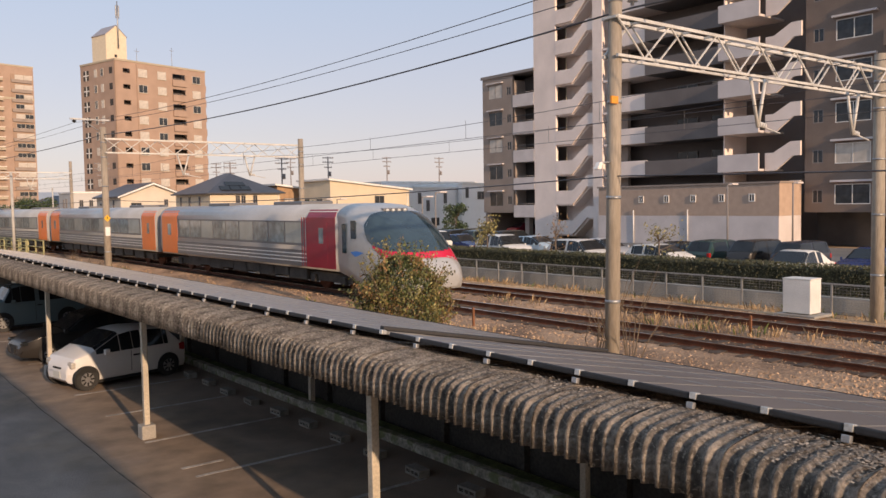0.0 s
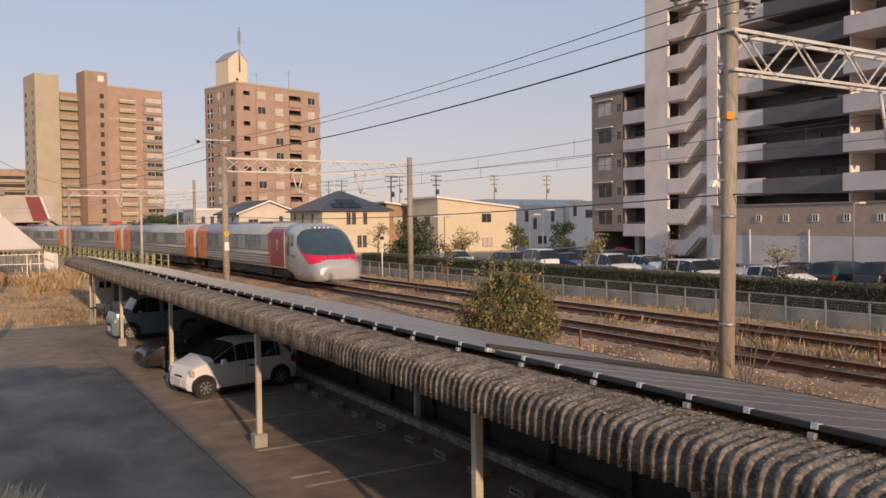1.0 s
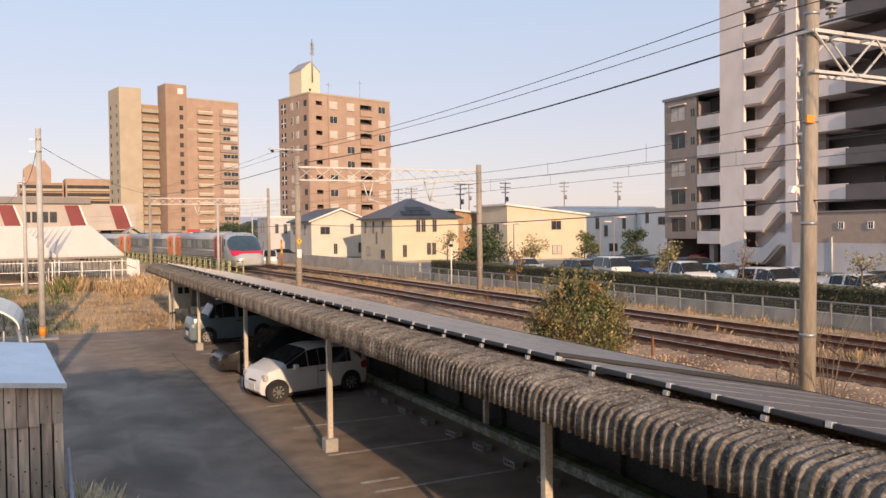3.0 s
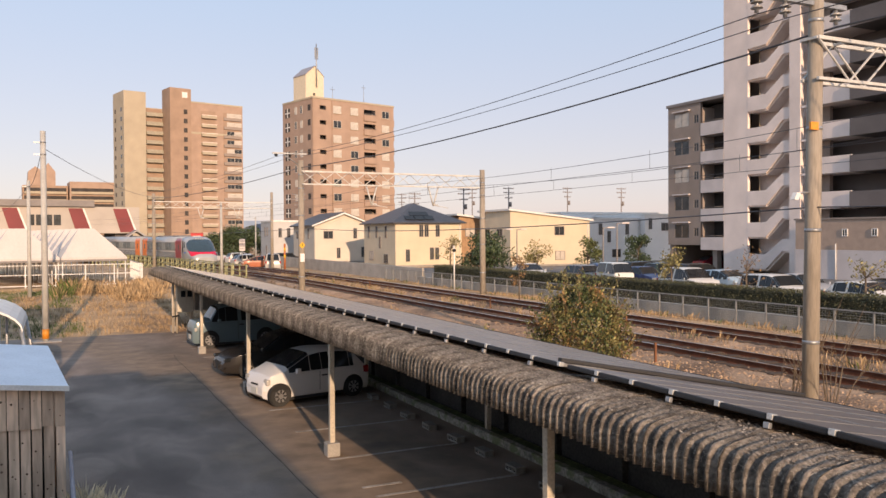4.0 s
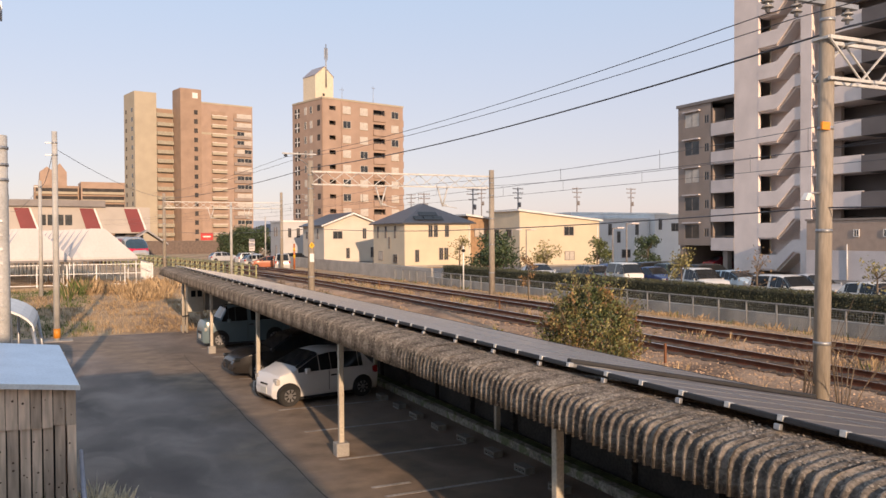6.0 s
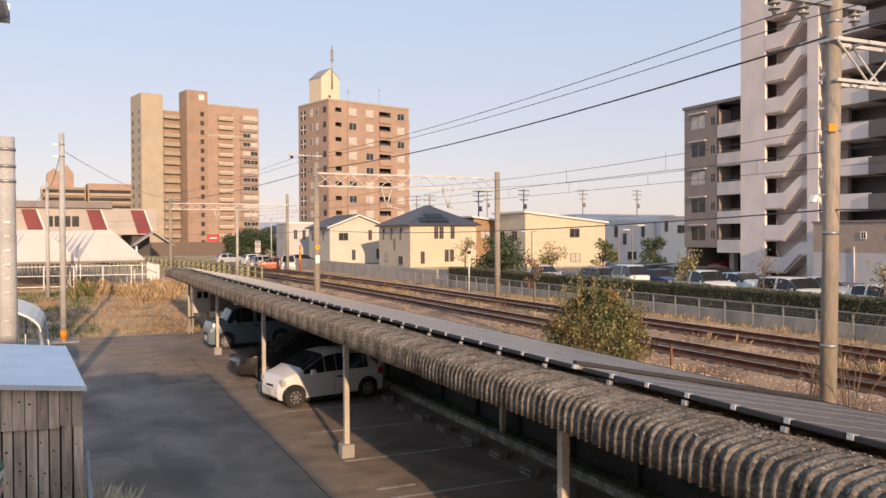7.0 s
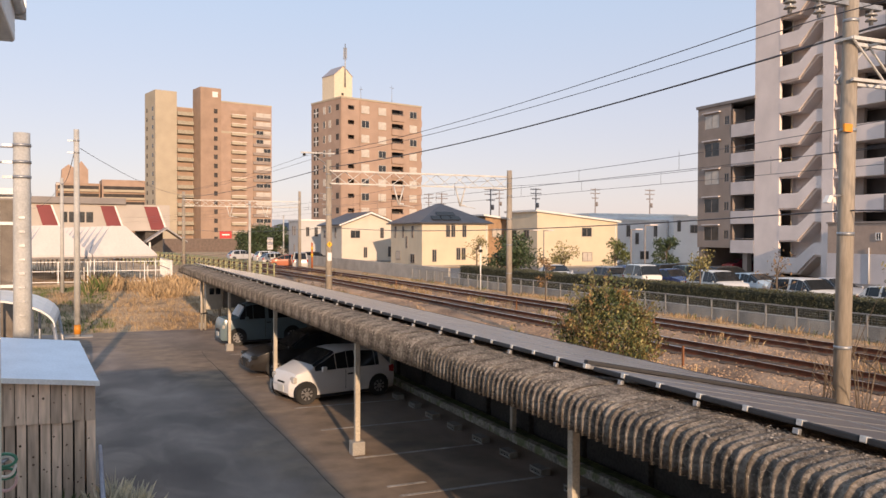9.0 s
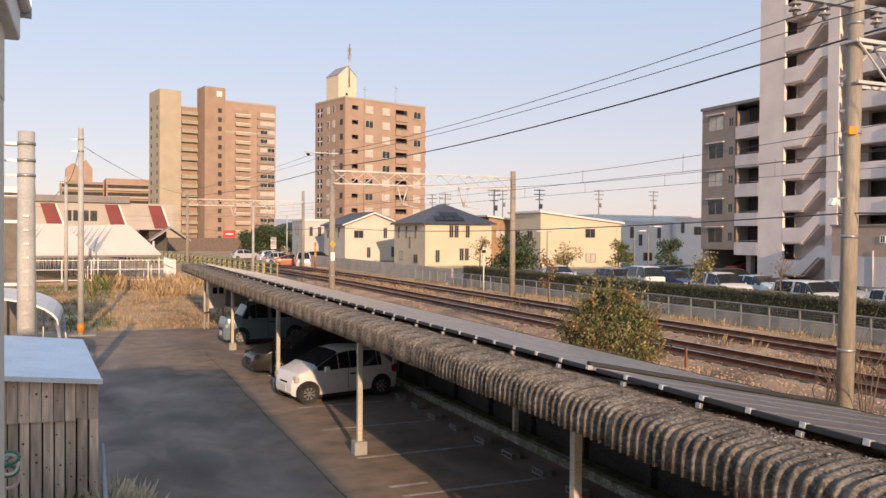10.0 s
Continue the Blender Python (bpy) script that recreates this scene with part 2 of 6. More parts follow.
def rail_mesh(x, y0, y1, head):
    out = [(-.032, .15), (.032, .15), (.032, .146), (-.032, .146)] if head else [(-.06, 0), (.06, 0), (.06, .015), (.012, .03), (.012, .11), (.032, .12), (.032, .146), (-.032, .146), (-.032, .12), (-.012, .11), (-.012, .03), (-.06, .015)]
    b = bmesh.new()
    prev = None
    for y in [y0 + (y1 - y0) * i / 80 for i in range(81)]:
        ring = [b.verts.new((x + bend(y) + p[0], y, RAIL_Z - .15 + p[1])) for p in out]
        if prev:
            for i in range(len(out)):
                b.faces.new((prev[i], prev[(i + 1) % len(out)], ring[(i + 1) % len(out)], ring[i]))
        prev = ring
    return b


def track(x, label):
    ob = tagged(empty("track"), label, "railway track", kind="structure")
    for dx in (-.565, .565):
        r = part("rail", rail_mesh(x + dx, -25, 300, False), RUST, ob)
        part("rail_head", rail_mesh(x + dx, -25, 300, True), RAILTOP, r, "polished steel running surface")
    oil = bmesh.new()
    prev = None
    for y in hit_row(-25, 3, 95):
        ring = [oil.verts.new((x + bend(y) + d, y, RAIL_Z - .135 + .012 * noise.noise((y, d, 1)))) for d in (-.9, -.5, 0, .5, .9)]
        if prev:
            for a in range(4):
                oil.faces.new((prev[a], prev[a + 1], ring[a + 1], ring[a]))
        prev = ring
    part("oily_ballast", oil, mat("oily_ballast", (.105, .065, .042), .95, vary=.5, scale=1.2, fine=18, bump=.8), ob)
    tie = bpy.data.meshes.new("sleeper")
    b = box(-1.0, 1.0, -.11, .11, -.14, 0, .015)
    b.to_mesh(tie)
    b.free()
    tie.materials.append(TIES)
    rest = bmesh.new()
    for i in range(420):
        y = -4 + .62 * i
        if i < 140:
            o = new("sleeper", tie)
            o.parent = ob
            o.matrix_basis = pose(x + random.uniform(-.03, .03), y, RAIL_Z - .118, 0, 0, random.uniform(-1, 1))
        else:
            put_box(rest, x + bend(y) - 1, x + bend(y) + 1, y - .11, y + .11, RAIL_Z - .29, RAIL_Z - .15)
    part("far_sleepers", rest, TIES, ob)["kind"] = "stuff"


track(NEAR_X, "rust-brown railway track on stone ballast")
track(FAR_X, "rust-brown railway track on stone ballast")

# trackside weeds and loose stones
STONE = mat("loose_stone", (.43, .28, .175), .95, vary=.3, scale=5, spread=.4)
random.seed(5)
bm = bmesh.new()


def put_stone(b, p, r):
    k = [Vector((random.uniform(.6, 1.3) * r * sx, 0, 0)) for sx in (1, -1)] + [Vector((0, random.uniform(.6, 1.3) * r * sx, 0)) for sx in (1, -1)] + [Vector((0, 0, random.uniform(.5, .9) * r))]
    a = random.random() * 6.3
    m = Matrix.Rotation(a, 3, "Z")
    v = [b.verts.new(Vector(p) + m @ q) for q in k]
    for i, j in ((0, 2), (2, 1), (1, 3), (3, 0)):
        b.faces.new((v[i], v[j], v[4]))


def bed_z(x, y):
    x -= bend(y)
    for (x0, z0), (x1, z1) in zip(sec, sec[1:]):
        if x0 <= x <= x1:
            return RAIL_Z + z0 + (z1 - z0) * (x - x0) / (x1 - x0)
    return ground_z(x, y)


for i in range(42000):
    y = 4 + 46 * random.random() ** 1.9
    x = random.uniform(9.8, 22.6)
    put_stone(bm, (x, y, bed_z(x, y) - .01), random.uniform(.022, .058))
tagged(mesh("loose_stones", bm, STONE), "loose brown ballast stones beside the tracks", "stones", kind="stuff")
DRYGRASS = mat("dry_grass", (.34, .22, .12), .9, vary=.3, scale=4, spread=.4, tint=(.45, .32, .18))
GREENGRASS = mat("green_weeds", (.10, .13, .035), .9, vary=.3, scale=4, spread=.4)


def put_tuft(b, x, y, z, h, n, spread, mi=0):
    for k in range(n):
        a, r = random.random() * 6.28, spread * random.random()
        px, py = x + r * math.cos(a), y + r * math.sin(a)
        hh, lean = h * random.uniform(.5, 1.1), random.uniform(.1, .5) * h
        w = .006 + .012 * h
        dx, dy = math.cos(a + 1.57) * w, math.sin(a + 1.57) * w
        v = [b.verts.new(q) for q in ((px - dx, py - dy, z - .03), (px + dx, py + dy, z - .03), (px + lean * .4 * math.cos(a) + dx * .6, py + lean * .4 * math.sin(a) + dy * .6, z + hh * .65),
                                      (px + lean * math.cos(a), py + lean * math.sin(a), z + hh))]
        b.faces.new((v[0], v[1], v[2])).material_index = mi
        b.faces.new((v[0], v[2], v[3])).material_index = mi


bm = bmesh.new()
for i in range(2600):
    y = 4 + 70 * random.random() ** 1.4
    x = random.choice((random.uniform(9.7, 13.2), random.uniform(9.7, 13.5), random.uniform(22, 25.8), random.uniform(17.0, 18.0), random.uniform(22, 25.8)))
    if noise.noise((x * .5, y * .15, 3)) < -.1:
        continue
    put_tuft(bm, x + bend(y), y, bed_z(x + bend(y), y), random.uniform(.1, .35), 7, .3, 0 if random.random() < .88 else 1)
for i in range(2600):                                   # field beyond the lot
    x, y = random.uniform(-7, 8.6), random.uniform(38.6, 63)
    k = noise.noise((x * .35, y * .25, 2))
    tall = 1.1 if (k > .05 and 0 < x < 7 and y > 52) else .28
    g = 1 if (x < 1.2 and noise.noise((x * .5, y * .3, 7)) > -.05) else 0
    put_tuft(bm, x, y, ground_z(x, y), tall * random.uniform(.4, 1.0), 8, .4, g)
tagged(mesh("dry_weeds", bm, [DRYGRASS, GREENGRASS]), "dry straw-coloured winter weeds", "grass", kind="stuff")

# ---- overhead line ----
TRUSS = mat("truss_paint", (.60, .59, .56), .55, .2, .2, 2)


def mast(x, y, top, lean=0.0, label="tall round concrete mast carrying the overhead line", base=RAIL_Z - .5, r=.155):
    ob = tagged(empty("catenary_mast", pose(x, y, base, 0, lean, 0)), label, "mast", "masts of the overhead line")
    h = top - base
    part("shaft", tube((0, 0, -.2), (0, 0, h), r * 1.12, r * .92, 14), POLE, ob, smooth=False)
    for z in (h * .2, h * .42, h * .62, h - 1.45, h - .75):
        part("clamp_band", tube((0, 0, z), (0, 0, z + .06), r * 1.12 + .006 - .2 * r * z / h, n=14), STEEL, ob)
    return ob


def gantry(x0, x1, y, z0, z1, drops, label):
    ob = tagged(empty("gantry_beam", pose(0, y, 0)), label, "gantry beam", "gantry beams over the tracks")
    for z, r in ((z0, .026), (z1, .03)):
        for dy in (-.16, .16):
            part("chord", box(x0, x1, dy - r, dy + r, z - r, z + r), TRUSS, ob)
    n = max(4, 2 * int((x1 - x0) / 1.5))
    step = (x1 - x0) / n
    for dy in (-.16, .16):
        for i in range(n):
            a, b = x0 + i * step, x0 + (i + 1) * step
            up = (i + (dy > 0)) % 2 == 0
            part("lattice_bar", tube((a, dy, z1 if up else z0), (b, dy, z0 if up else z1), .02, n=5), TRUSS, ob)
    for i in range(n + 1):
        part("cross_bar", box(x0 + i * step - .02, x0 + i * step + .02, -.16, .16, z1 - .02, z1 + .02), TRUSS, ob)
    for x in drops:
        d = part("drop_arm", tube((x - .3, 0, z0), (x, 0, z0 - 1.05), .042, n=6), TRUSS, ob)
        part("strut", tube((x + .3, 0, z0), (x, 0, z0 - 1.05), .042, n=6), TRUSS, d)
        part("steady_arm", tube((x, 0, z0 - 1.0), (x + .9, 0, z0 - 1.15), .018, n=5), TRUSS, d)
        for k in range(3):
            part("insulator", tube((x + .05 + .09 * k, 0, z0 - .98 - .012 * k), (x + .09 + .09 * k, 0, z0 - .985 - .012 * k), .06, n=10), WHITE, d)
    return ob


mast(11.5, 9.6, 9.3, 1.2, r=.125)
mast(22.3, 9.6, 8.0)
gantry(11.5, 22.3, 9.6, 6.88, 7.56, (16.4, 20.8), "pale painted steel lattice beam spanning both tracks")
mast(11.4, 40.3, 8.15)
mast(21.75, 40.0, 7.95)
gantry(11.4, 21.75, 40.2, 6.95, 7.6, (15.2, 18.8), "pale painted steel lattice beam spanning both tracks")
mast(8.9, 84, 8.6)
mast(20.6, 84, 8.9)
gantry(8.9, 20.6, 84, 7.2, 7.8, (13.4, 17.0), "pale painted steel lattice beam spanning both tracks")


def wire(points, r, label, name="overhead_wire", sag=0.0):
    line = [Vector(points[0])]
    for a, c in zip(points, points[1:]):
        a, c = Vector(a), Vector(c)
        line += [a.lerp(c, k / 14) - Vector((0, 0, sag * 4 * k / 14 * (1 - k / 14))) for k in range(1, 15)]
    b, prev = bmesh.new(), None
    for q in line:
        ring = [b.verts.new(q + Vector((math.cos(j * 1.2566) * r, 0, math.sin(j * 1.2566) * r))) for j in range(5)]
        if prev:
            for j in range(5):
                b.faces.new((prev[j], prev[(j + 1) % 5], ring[(j + 1) % 5], ring[j])).smooth = True
        prev = ring
    return tagged(mesh(name, b, WIRE), label, "wire", "overhead wires")


for x in (NEAR_X, FAR_X):
    held = tagged(empty("dropper_set"), "thin droppers hanging between carrying and contact wire", "wire droppers", "wire droppers")
    for y in hit_row(13.5, 5.2, 14):
        if abs(y - 40.2) > 2:
            part("dropper", tube((x + bend(y), y, 6.2), (x + bend(y), y, 6.62 if 20 < y < 32 or 52 < y < 72 else 6.75), .007, n=4), WIRE, held)
    wire([(x, -25, 6.2), (x - .2, 9.6, 6.2), (x + .2, 40.2, 6.2), (x + bend(84), 84, 6.2), (x + bend(140), 140, 6.2)], .008, "thin contact wire over a track")
    wire([(x, -25, 6.9), (x, 9.6, 6.9), (x, 40.2, 6.95), (x + bend(84), 84, 7.1), (x + bend(140), 140, 7.1)], .008, "thin carrying wire over a track", sag=.35)
wire([(12.4, -25, 8.1), (12.13, 9.6, 7.82), (11.4, 40.3, 7.8), (8.8, 84, 8.1)], .02, "thick black feeder cable along the masts", "feeder_cable", .34)
wire([(11.6, -25, 4.9), (11.55, 9.6, 4.73), (11.55, 40.3, 4.7), (9.0, 84, 4.9)], .013, "black telephone cable low along the masts", "low_cable", .25)
wire([(10.4, -25, 8.1), (10.28, 9.6, 7.84), (10.13, 40.3, 8.31), (7.8, 84, 8.6)], .009, "thin feeder wire hung under insulators", "feeder_wire", .33)
wire([(11.0, -25, 8.1), (10.92, 9.6, 7.84), (10.83, 40.3, 8.28), (8.4, 84, 8.6)], .009, "thin feeder wire hung under insulators", "feeder_wire", .29)
arm = tagged(empty("insulator_arm", pose(11.4, 40.3, 8.45)), "steel cross arm with dark insulators on a mast head", "cross arm")
part("cross_arm", box(-1.45, .3, -.05, .05, 0, .07), STEEL, arm)
part("stay", tube((-.9, 0, 0), (0, 0, -.6), .025, n=6), STEEL, arm)
for u in (-1.27, -.57):
    hang = part("insulator", tube((u, 0, 0), (u, 0, -.13), .05, n=10), RUBBER, arm)
    for k in range(2):
        part("insulator_disc", tube((u, 0, -.03 - .05 * k), (u, 0, -.055 - .05 * k), .1, n=12), RUBBER, hang)

# ---- carport with a corrugated roof and solar panels ----
CP0, CP1, POSTS = -3.0, 44.0, (-.2, 7.45, 15.15, 22.65, 30.6, 38.4)
SHEET = mat("mossy_cement_sheet", (.25, .215, .185), .95, vary=.55, scale=3.2, fine=30, bump=.8, tint=(.40, .35, .30), spread=.12, fleck=((.60, .54, .46), 34, .58, .06, .65))
CREAM = mat("cream_steel", (.52, .46, .37), .55, vary=.25, scale=2)
carport = tagged(empty("carport"), "long carport with mossy corrugated roof and cream steel posts", "carport", kind="structure")
prof = [(4.465, 2.34), (4.468, 2.45), (4.474, 2.54), (4.492, 2.615), (4.535, 2.672), (4.61, 2.70), (4.74, 2.722), (4.9, 2.735), (5.05, 2.735), (5.35, 2.685), (6.5, 2.46), (8.7, 2.02)]
W, NR = .84, 7
bm = bmesh.new()
cols = []
for k in range(NR * 8 + 1):
    y = W * k / (NR * 8)
    wave = math.cos(2 * math.pi * k / 8)
    col = []
    for i, (x, z) in enumerate(prof):
        a, c = prof[max(0, i - 1)], prof[min(len(prof) - 1, i + 1)]
        t, off = Vector((c[0] - a[0], c[1] - a[1])).normalized(), wave * (.03, .03, .03, .028, .024, .018, .012)[min(i, 6)]
        col.append(bm.verts.new((x - t.y * off, y, z + t.x * off)))
    cols.append(col)
for a, c in zip(cols, cols[1:]):
    for i in range(len(prof) - 1):
        bm.faces.new((a[i], a[i + 1], c[i + 1], c[i])).smooth = True
ret = bmesh.ops.solidify(bm, geom=bm.faces[:], thickness=.012)
for f in bm.faces:
    f.smooth = True
sheet = bpy.data.meshes.new("roof_sheet")
bm.normal_update()
bm.to_mesh(sheet)
bm.free()
sheet.materials.append(SHEET)
random.seed(2)
y = CP0
while y < CP1:
    o = new("roof_sheet", sheet)
    o.parent = carport
    o.matrix_basis = pose(random.uniform(-.012, .012), y, random.uniform(-.006, .006))
    y += W - .004
for py in POSTS:
    p = part("post", box(4.81, 4.91, py - .05, py + .05, .05, 2.62, .008), CREAM, carport)
    part("footing", box(4.73, 4.99, py - .13, py + .13, -.01, .26, .02), CONCRETE, p, "rough concrete block footing")
    part("rafter", prism([(4.6, 2.5), (4.6, 2.6), (8.6, 1.95), (8.6, 1.83)], "y", py - .04, py + .04), CREAM, carport)
    b = part("back_post", box(8.3, 8.4, py - .05, py + .05, 0, 2.0), CREAM, carport)
for x, z in ((4.75, 2.6), (6.0, 2.47), (7.3, 2.22), (8.5, 1.98)):
    part("purlin", box(x - .04, x + .04, CP0, CP1, z - .06, z), CREAM, carport)
# near-black base colour also deepens the shade under the carport roof
WALLM = mat("stained_shaded_concrete", (.055, .05, .045), .95, vary=.45, scale=1.2, fine=18)
rwall = tagged(empty("retaining_wall"), "stained concrete retaining wall behind the parking bays, darkened as shade", "retaining wall", kind="structure")
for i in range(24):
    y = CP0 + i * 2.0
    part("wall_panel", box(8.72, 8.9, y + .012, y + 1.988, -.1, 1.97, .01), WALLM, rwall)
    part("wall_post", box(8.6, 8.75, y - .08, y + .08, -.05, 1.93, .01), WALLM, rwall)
part("wall_rail", tube((8.62, CP0, .72), (8.62, CP1, .72), .03), STEEL, rwall)
kerb = tagged(mesh("kerb", box(8.1, 8.28, CP0, CP1, -.02, .16, .02), mat("kerb_concrete", (.34, .32, .27), .95, vary=.5, scale=3, fine=18, fleck=((.12, .14, .05), 3, .5, .1, .8))), "mossy low concrete kerb at the back of the bays", "kerb", kind="structure")
MOSS = mat("moss", (.10, .12, .04), .95, vary=.5, scale=3, fine=20, bump=.8)
tagged(mesh("moss_strip", box(8.29, 8.58, CP0, CP1, -.02, .12), MOSS), "strip of green moss and dead leaves along the wall", "moss", kind="stuff")

# lichen, dead leaves and grit caught on the roof's shoulder
random.seed(9)
bm = bmesh.new()
for i in range(11000):
    y = 2 + 34 * random.random() ** 1.7
    x = 4.55 + .6 * random.random()
    z = 2.676 + .055 * min(1, (x - 4.53) / .3)
    r = random.uniform(.004, .015)
    a, tip = random.random() * 6.28, random.uniform(-.4, .4)
    v = [bm.verts.new((x + r * math.cos(a + k * 1.571) * (1 if k % 2 else .6), y + r * math.sin(a + k * 1.571), z + .014 + r * tip * math.cos(k * 1.571))) for k in range(4)]
    bm.faces.new(v)
tagged(mesh("roof_litter", bm, mat("roof_litter", (.36, .30, .24), .95, vary=.3, scale=9, spread=.5)), "pale lichen flakes and dead leaves on the roof edge", "leaf litter", kind="stuff")

# solar modules
PANEL = mat("solar_panel", (.20, .165, .15), .42, 0, .12, .5, 40, .02)
ALU = mat("aluminium_frame", (.42, .41, .40), .4, .7, .15, 3)
array = tagged(empty("solar_array", pose(5.16, 0, 2.81, 0, 10.6, 0)), "dark solar panels in long rows on the carport roof", "solar panels")
mod, frm = bpy.data.meshes.new("solar_module"), bpy.data.meshes.new("module_frame")
b = box(.012, 1.128, .008, .562, 0, .03)
b.to_mesh(mod)
b.free()
mod.materials.append(PANEL)
b = bmesh.new()
ro = [[b.verts.new((x, y, z)) for x, y in q] for z, q in ((-.005, ((0, .002), (1.14, .002), (1.14, .568), (0, .568))), (.034, ((0, .002), (1.14, .002), (1.14, .568), (0, .568))), (.034, ((.014, .007), (1.126, .007), (1.126, .563), (.014, .563))), (.0, ((.014, .007), (1.126, .007), (1.126, .563), (.014, .563))))]
for lo, hi in zip(ro, ro[1:]):
    for i in range(4):
        b.faces.new((lo[i], lo[(i + 1) % 4], hi[(i + 1) % 4], hi[i]))
b.to_mesh(frm)
b.free()
frm.materials.append(ALU)
lead, clip, foot = bpy.data.meshes.new("front_rail"), bpy.data.meshes.new("clamp"), bpy.data.meshes.new("foot_bracket")
for me, m, bx in ((lead, LEAD, box(-.055, .0, .035, .535, -.012, .04, .012)), (clip, mat("clamp_metal", (.62, .62, .60), .35, .5), box(-.06, .005, -.03, .03, -.005, .046, .006)),
                  (foot, STEEL, box(-.085, -.045, -.03, .03, -.075, -.025, .006))):
    bx.to_mesh(me)
    bx.free()
    me.materials.append(m)
k, y = 0, -2.2
while y < 43.4:
    if abs(y - 7.25) < .3:
        y = 7.62
    for r in range(3):
        o = new("solar_module", mod)
        o.parent = array
        o.matrix_basis = pose(.02 + r * 1.165, y, 0)
        f = new("module_frame", frm)
        f.parent = o
    o = new("front_rail", lead)
    o.parent = array
    o.matrix_basis = pose(0, y, 0)
    o = new("clamp", clip)
    o.parent = array
    o.matrix_basis = pose(0, y, 0)
    if k % 2 == 0:
        o = new("foot_bracket", foot)
        o.parent = array
        o.matrix_basis = pose(0, y, 0)
    y += .57
    k += 1
part("cable_tray", box(0, 3.48, -.05, .05, 0, .05, .01), LEAD, array, "black cable tray across the panels", at=pose(.02, 7.72, .036, 0, 0, -7.6))
part("back_edge", box(3.52, 3.55, -2.2, 43.4, -.06, .04), LEAD, array)


# ---- train ----
SILVER = mat("train_silver", (.46, .46, .455), .3, .3, .12, .8, 30, .01)
TGREY = mat("train_dark_grey", (.16, .16, .165), .4, .3, .12, .8, 30, .01)
TWHITE = paint("train_white", (.78, .77, .74), .25)
RED = paint("train_crimson", (.30, .014, .034), .3)
BRIGHTRED = paint("train_red_band", (.62, .02, .06), .25)
ORANGE = paint("train_orange", (.85, .20, .035), .35)
BLUE = paint("train_blue_mark", (.05, .22, .62), .3)
UNDER = mat("underframe", (.06, .055, .05), .8, .2, .4, 3)
# pale base colour holds the sky reflection of the train windows
TGLASS = mat("train_glass", (.22, .26, .26), .08, 0, .4, .5, 4, 0, spec=.8)
SHIELD = mat("windscreen", (.03, .055, .07), .05, 0, .2, .8, 4, 0, spec=.9)
HW = 1.42


def body_ring(hw, z0, z1, r=.42):
    pts = [(hw * .93, z0), (hw, z0 + .35), (hw, z1 - .85), (hw * .975, z1 - r)]
    for i in range(1, 5):
        a = i / 4 * math.pi / 2
        pts.append((hw * .975 - (hw * .6) * (1 - math.cos(a)), z1 - r + r * math.sin(a)))
    return pts + [(-x, z) for x, z in pts[::-1]]


def loft(rings, cap0=True, cap1=True):
    b = bmesh.new()
    rows = [[b.verts.new(p) for p in r] for r in rings]
    n = len(rows[0])
    for a, c in zip(rows, rows[1:]):
        for i in range(n):
            b.faces.new((a[i], a[(i + 1) % n], c[(i + 1) % n], c[i])).smooth = True
    if cap0:
        b.faces.new(rows[0][::-1])
    if cap1:
        b.faces.new(rows[-1])
    bmesh.ops.recalc_face_normals(b, faces=b.faces[:])
    return b


def bogie(car, y):
    g = part("bogie", box(-1.05, 1.05, y - 1.5, y + 1.5, .42, .62, .04), UNDER, car)
    for s in (-1, 1):
        part("side_frame", box(s * 1.0 - .06, s * 1.0 + .06, y - 1.6, y + 1.6, .34, .66, .03), UNDER, g)
        for dy in (-1.05, 1.05):
            part("wheel", tube((s * .50, y + dy, .43), (s * .64, y + dy, .43), .43, n=20), RUST, g)
            part("axle_box", box(s * 1.06 - .1, s * 1.06 + .1, y + dy - .16, y + dy + .16, .3, .58, .03), UNDER, g)


def side_panel(name, car, y0, y1, z0, z1, material, out=.006, label=""):
    for s in (-1, 1):
        part(name, box(min(s * HW, s * (HW + out)), max(s * HW, s * (HW + out)), y0, y1, z0, z1), material, car, label)


